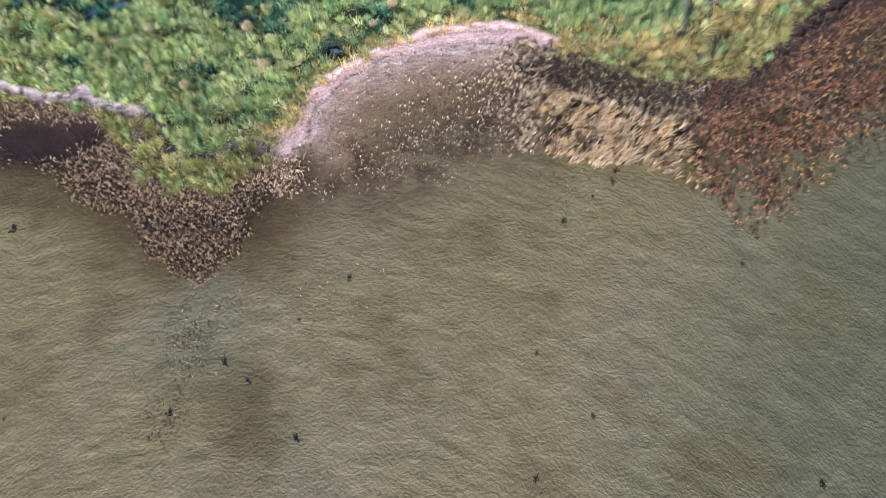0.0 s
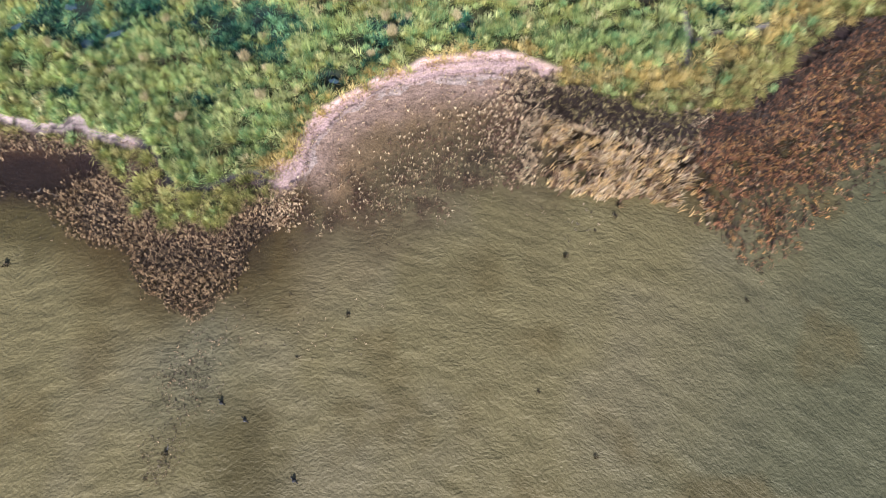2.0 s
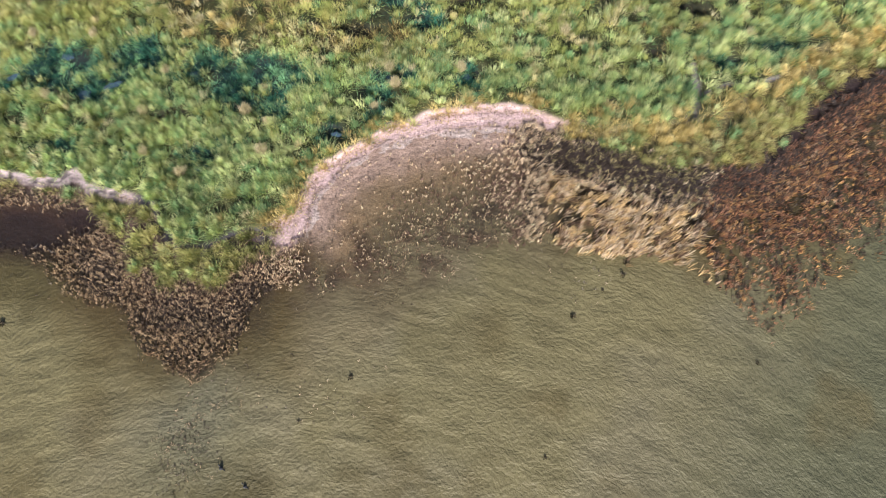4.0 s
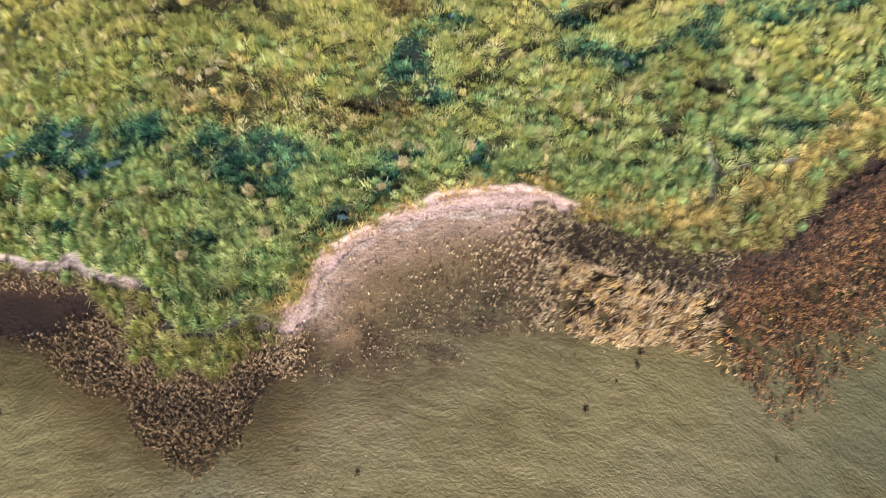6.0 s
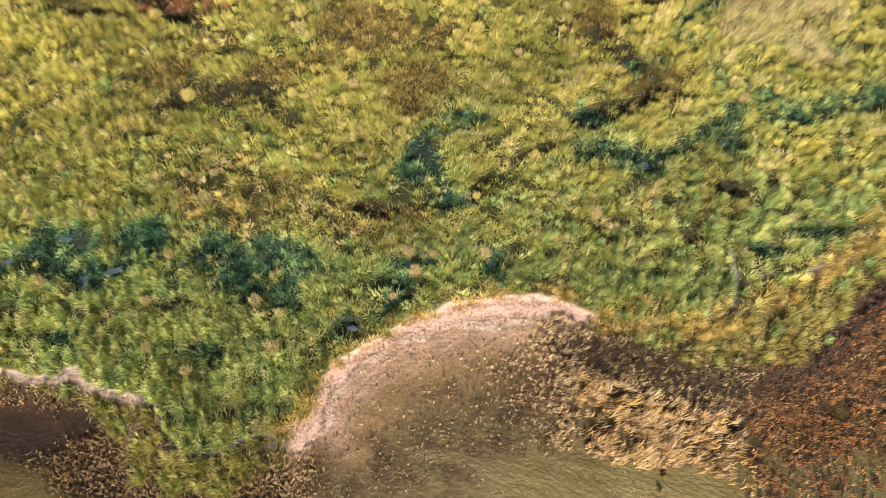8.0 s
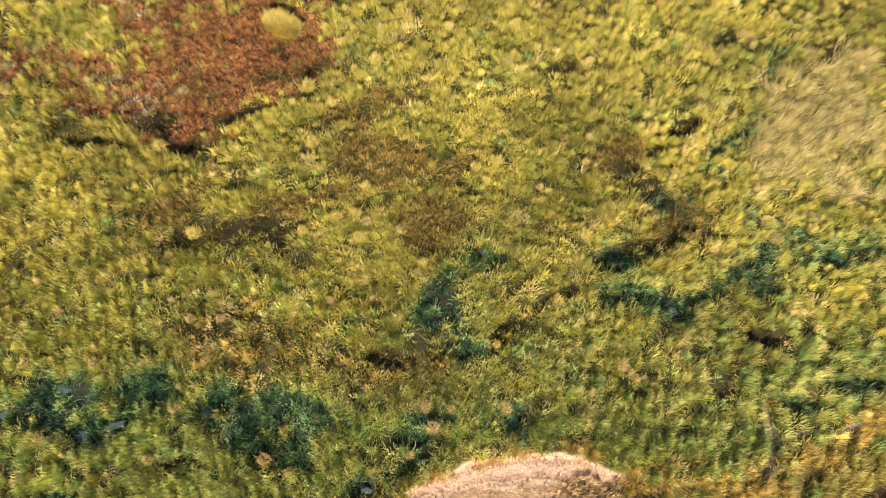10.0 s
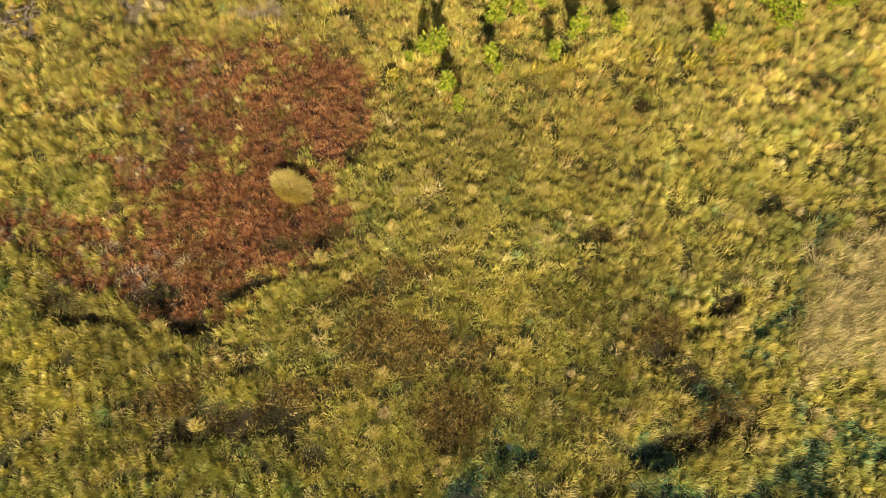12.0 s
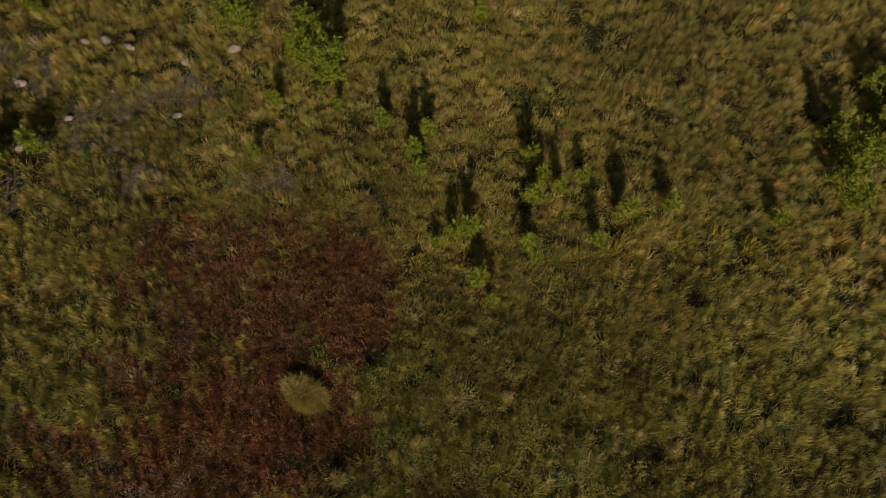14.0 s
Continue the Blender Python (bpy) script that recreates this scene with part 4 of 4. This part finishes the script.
repeats("golden_herb", golds, GOLDEN, "golden-yellow flowering herb clump in the grass", "herb", "golden herbs", (0.8, 1.4), trng)


def tube(bm, a, b, ra, rb, sides=6):
    """A tapered round stick from a to b."""
    a, b = Vector(a), Vector(b)
    q = (b - a).to_track_quat("Z", "Y")
    rings = []
    for c, r in ((a, ra), (b, rb)):
        rings.append([bm.verts.new(c + q @ Vector((r * math.cos(6.283 * k / sides), r * math.sin(6.283 * k / sides), 0))) for k in range(sides)])
    for k in range(sides):
        bm.faces.new((rings[0][k], rings[0][(k + 1) % sides], rings[1][(k + 1) % sides], rings[1][k]))
    bm.faces.new(rings[1])
    bm.faces.new(rings[0][::-1])


def young_tree(name, rng, tall, wide, shoots):
    """A leafy sapling: a tapered stem, limbs, and a loose crown of long leaves set along its shoots."""
    base = new(name)
    stem = bmesh.new()
    top = Vector((rng.normal(0, 0.05), rng.normal(0, 0.05), tall * 0.8))
    tube(stem, (0, 0, -0.1), top * 0.5, 0.05, 0.035)
    tube(stem, top * 0.5, top, 0.035, 0.015)
    part("trunk", stem, BARK, base)
    bases, leans, heights, widths, tints = [], [], [], [], []
    for k in range(shoots):
        a = 6.283 * (k + rng.uniform(-0.3, 0.3)) / shoots * 1.618
        start = top * rng.uniform(0.08, 0.95)
        reach = wide * rng.uniform(0.55, 1.1) * (1.15 - 0.6 * start.z / tall)
        end = start + Vector((math.cos(a) * reach, math.sin(a) * reach, tall * rng.uniform(0.1, 0.3)))
        limb = bmesh.new()
        tube(limb, start, end, 0.022, 0.006, 5)
        part("limb", limb, BARK, base)
        for j in range(34):
            s = 0.2 + 0.85 * (j / 34) ** 0.8
            p = start.lerp(end, min(s, 1.0)) + Vector(rng.normal(0, 0.06, 3))
            turn = a + rng.normal(0, 1.3)
            size = rng.uniform(0.17, 0.34)
            bases.append(p)
            leans.append((math.cos(turn) * size, math.sin(turn) * size))
            heights.append(rng.uniform(-0.08, 0.16))
            widths.append(size * rng.uniform(0.3, 0.5))
            tints.append(np.array(((0.42, 0.52, 0.08), (0.54, 0.60, 0.11), (0.22, 0.33, 0.05))[rng.integers(0, 3)]) * rng.uniform(0.75, 1.2))
    me = blade_mesh("crown", np.array(bases), np.array(leans), np.array(heights), np.array(widths), np.array(tints), LEAVES, 0.8, 0.45)
    ob = new("crown", me)
    ob.parent = base
    return base


SAPLINGS = [(-9.3, 69.4), (-1.9, 69.2), (0.0, 67.2), (-19.5, 69.5), (-33.6, 69.8), (-2.1, 63.6), (-18.4, 73.1), (-14.4, 73.0), (-11.3, 71.7), (-9.0, 68.4), (-1.7, 66.5), (-1.1, 68.0), (1.5, 68.0), (6.8, 66.1), (2.3, 63.8), (-1.6, 62.7), (-6.7, 64.3),
            (-5.1, 61.3), (-4.4, 60.0), (-7.8, 63.7), (-5.7, 64.5), (-8.4, 71.0), (3.9, 65.6), (13.6, 65.2), (-34.4, 70.6), (-4.9, 79.5), (-35.1, 79.8)]
THICKET = [(-15.4, 74.8), (-16.7, 76.3), (-14.8, 75.5), (-21.0, 78.8), (-21.9, 78.6), (-16.4, 78.2), (-16.9, 76.7), (20.9, 71.8), (18.8, 69.5), (17.9, 67.8), (22.2, 70.3), (21.9, 73.4),
           (20.8, 74.5), (18.9, 66.6), (22.9, 72.6), (17.7, 70.9), (22.6, 67.8), (21.0, 69.5), (-36.2, 68.6)]
srng = np.random.default_rng(5)


def grove(name, kinds, places, label, group, sizes):
    firsts = []
    for n, (x, y) in enumerate(places):
        s = srng.uniform(*sizes)
        z = float(relief(np.array([x]), np.array([y]))[0])
        m = pose(x, y, z, 0, 0, srng.uniform(0, 360)) @ Matrix.Scale(s, 4)
        if n < len(kinds):
            firsts.append(young_tree(name, srng, *kinds[n]))
            tagged(firsts[-1], label, "young tree", group)
            firsts[-1].matrix_basis = m
        else:
            ob = copy_thing(firsts[n % len(kinds)], Matrix())
            ob.matrix_basis = m


grove("sapling", ((2.3, 0.42, 16), (1.9, 0.4, 14), (2.6, 0.45, 18), (1.6, 0.36, 12)), SAPLINGS, "bright yellow-green sapling standing in dry grass", "saplings", (0.75, 1.25))
grove("shrub", ((3.2, 1.05, 34), (2.8, 0.95, 30), (3.5, 1.1, 36)), THICKET, "leafy green shrub casting a long shadow", "thicket shrubs", (0.8, 1.15))


def boulder(rng, size):
    bm = bmesh.new()
    bmesh.ops.create_icosphere(bm, subdivisions=2, radius=size)
    squash = Vector((1, rng.uniform(0.6, 0.9), rng.uniform(0.45, 0.65)))
    shift = rng.uniform(0, 50)
    for v in bm.verts:
        v.co *= 1 + 0.35 * noise.noise(v.co / size * 0.9 + Vector((shift, 0, 0)))
        v.co = Vector(a * b for a, b in zip(v.co, squash))
    me = bpy.data.meshes.new("boulder")
    bm.to_mesh(me)
    bm.free()
    me.materials.append(STONE)
    return me


BOULDERS = [(-32.0, 77.7), (-30.6, 77.8), (-28.9, 77.3), (-25.0, 76.2), (-36.0, 74.6), (-32.4, 72.1), (-25.2, 72.3), (-3.6, 66.8), (-35.2, 69.9), (-21.7, 77.2)]
repeats("boulder", [boulder(srng, 0.36) for k in range(4)], BOULDERS, "pale pinkish-grey weathered boulder half sunk in dry grass", "boulder", "pale boulders", (0.7, 1.25), srng, -0.12)

heap = new("brushwood_heap")
tagged(heap, "heap of bleached grey brushwood beside a dark shrub", "brushwood")
heap.matrix_basis = pose(-36.0, 66.8, float(relief(np.array([-36.0]), np.array([66.8]))[0]))
for k in range(80):
    a, r = srng.uniform(0, 6.283), 1.35 * math.sqrt(srng.random())
    p = Vector((r * math.cos(a), r * math.sin(a), srng.uniform(0.05, 1.0) * (1 - r / 1.7)))
    d = Vector((srng.normal(), srng.normal(), srng.normal(0, 0.25))).normalized() * srng.uniform(0.3, 0.9)
    stick = bmesh.new()
    tube(stick, p - d, p + d, 0.05, 0.018, 5)
    part("branch", stick, DRIFT, heap)

for x, y, turn in ((-29.4, 14.2, 20), (-28.2, 13.9, -35), (-18.6, -3.2, 60)):
    log = tagged(new("driftwood"), "bleached forked driftwood branch lying in dark shallows", "driftwood", "driftwood")
    log.matrix_basis = pose(x, y, 0.03, 0, 0, turn) @ Matrix.Scale(0.55, 4)
    for a, b, ra, rb in (((-0.5, 0, 0), (0.35, 0.05, 0.08), 0.05, 0.03), ((-0.1, 0.02, 0.03), (0.3, -0.28, 0.1), 0.03, 0.012), ((0.1, 0.03, 0.05), (0.55, 0.3, 0.12), 0.03, 0.01)):
        stick = bmesh.new()
        tube(stick, a, b, ra, rb, 6)
        part("branch", stick, DRIFT, log)

# ---- standing water in the meadow ----
for cx, cy, rx, ry, turn in POOLS:
    bm = bmesh.new()
    rim = []
    for k in range(28):
        a = 6.283 * k / 28
        s = 0.8 + 0.4 * noise.noise((cx + 2 * math.cos(a), cy + 2 * math.sin(a), 3.0))
        u, v = rx * s * math.cos(a), ry * s * math.sin(a)
        c, d = math.cos(radians(turn)), math.sin(radians(turn))
        rim.append(bm.verts.new((u * c - v * d, u * d + v * c, 0)))
    bm.faces.new(rim)
    me = bpy.data.meshes.new("water_pool")
    bm.to_mesh(me)
    bm.free()
    me.materials.append(POOL)
    ob = tagged(new("water_pool", me), "small pool of dark standing water in the marsh", "pool", kind="structure")
    gx, gy = np.meshgrid(np.linspace(cx - rx, cx + rx, 7), np.linspace(cy - ry, cy + ry, 7))
    ob.location = (cx, cy, float(np.max(relief(gx, gy))) + 0.02)

# ---- things in the lake ----
WEEDS = [(7.6, 9.4), (9.7, 11.2), (-30.9, 8.9), (19.5, 6.4), (11.4, 13.0), (11.1, 12.2), (-7.1, 5.4), (-11.1, 6.8), (-29.7, -3.9), (23.2, -7.7), (5.5, 0.4), (9.0, -3.6),
         (5.2, -7.5), (-10.4, 2.6), (-18.7, -3.5), (-19.9, -5.1)]
weeds = [tuft_mesh("weed_clump", srng, 36, 0.2, 0.3, 0.06, ((0.05, 0.04, 0.025), (0.09, 0.065, 0.035)), REEDS) for k in range(4)]
repeats("weed_clump", weeds, WEEDS, "dark brown water-weed clump poking out of the lake", "water weed", "weed clumps", (0.6, 1.3), srng, 0.0, -0.04)
for n, (x, y, tall) in enumerate(((-15.3, -0.3, 0.22), (-13.7, -1.4, 0.15), (-10.3, -5.1, 0.2))):
    bm = bmesh.new()
    tube(bm, (0, 0, -0.9), (0.03, 0.02, tall * 0.6), 0.17, 0.12, 9)
    tube(bm, (0.03, 0.02, tall * 0.6), (0.08, 0.03, tall), 0.12, 0.06, 9)
    tube(bm, (0.05, 0, -0.05), (0.32, -0.16, 0.12), 0.05, 0.02, 6)
    tube(bm, (-0.04, 0.05, -0.05), (-0.2, 0.26, 0.1), 0.05, 0.02, 6)
    me = bpy.data.meshes.new("tree_stump")
    bm.to_mesh(me)
    bm.free()
    me.materials.append(STUMP)
    tagged(new("tree_stump", me), "black waterlogged stump standing in murky water", "stump", "stumps").location = (x, y, 0)
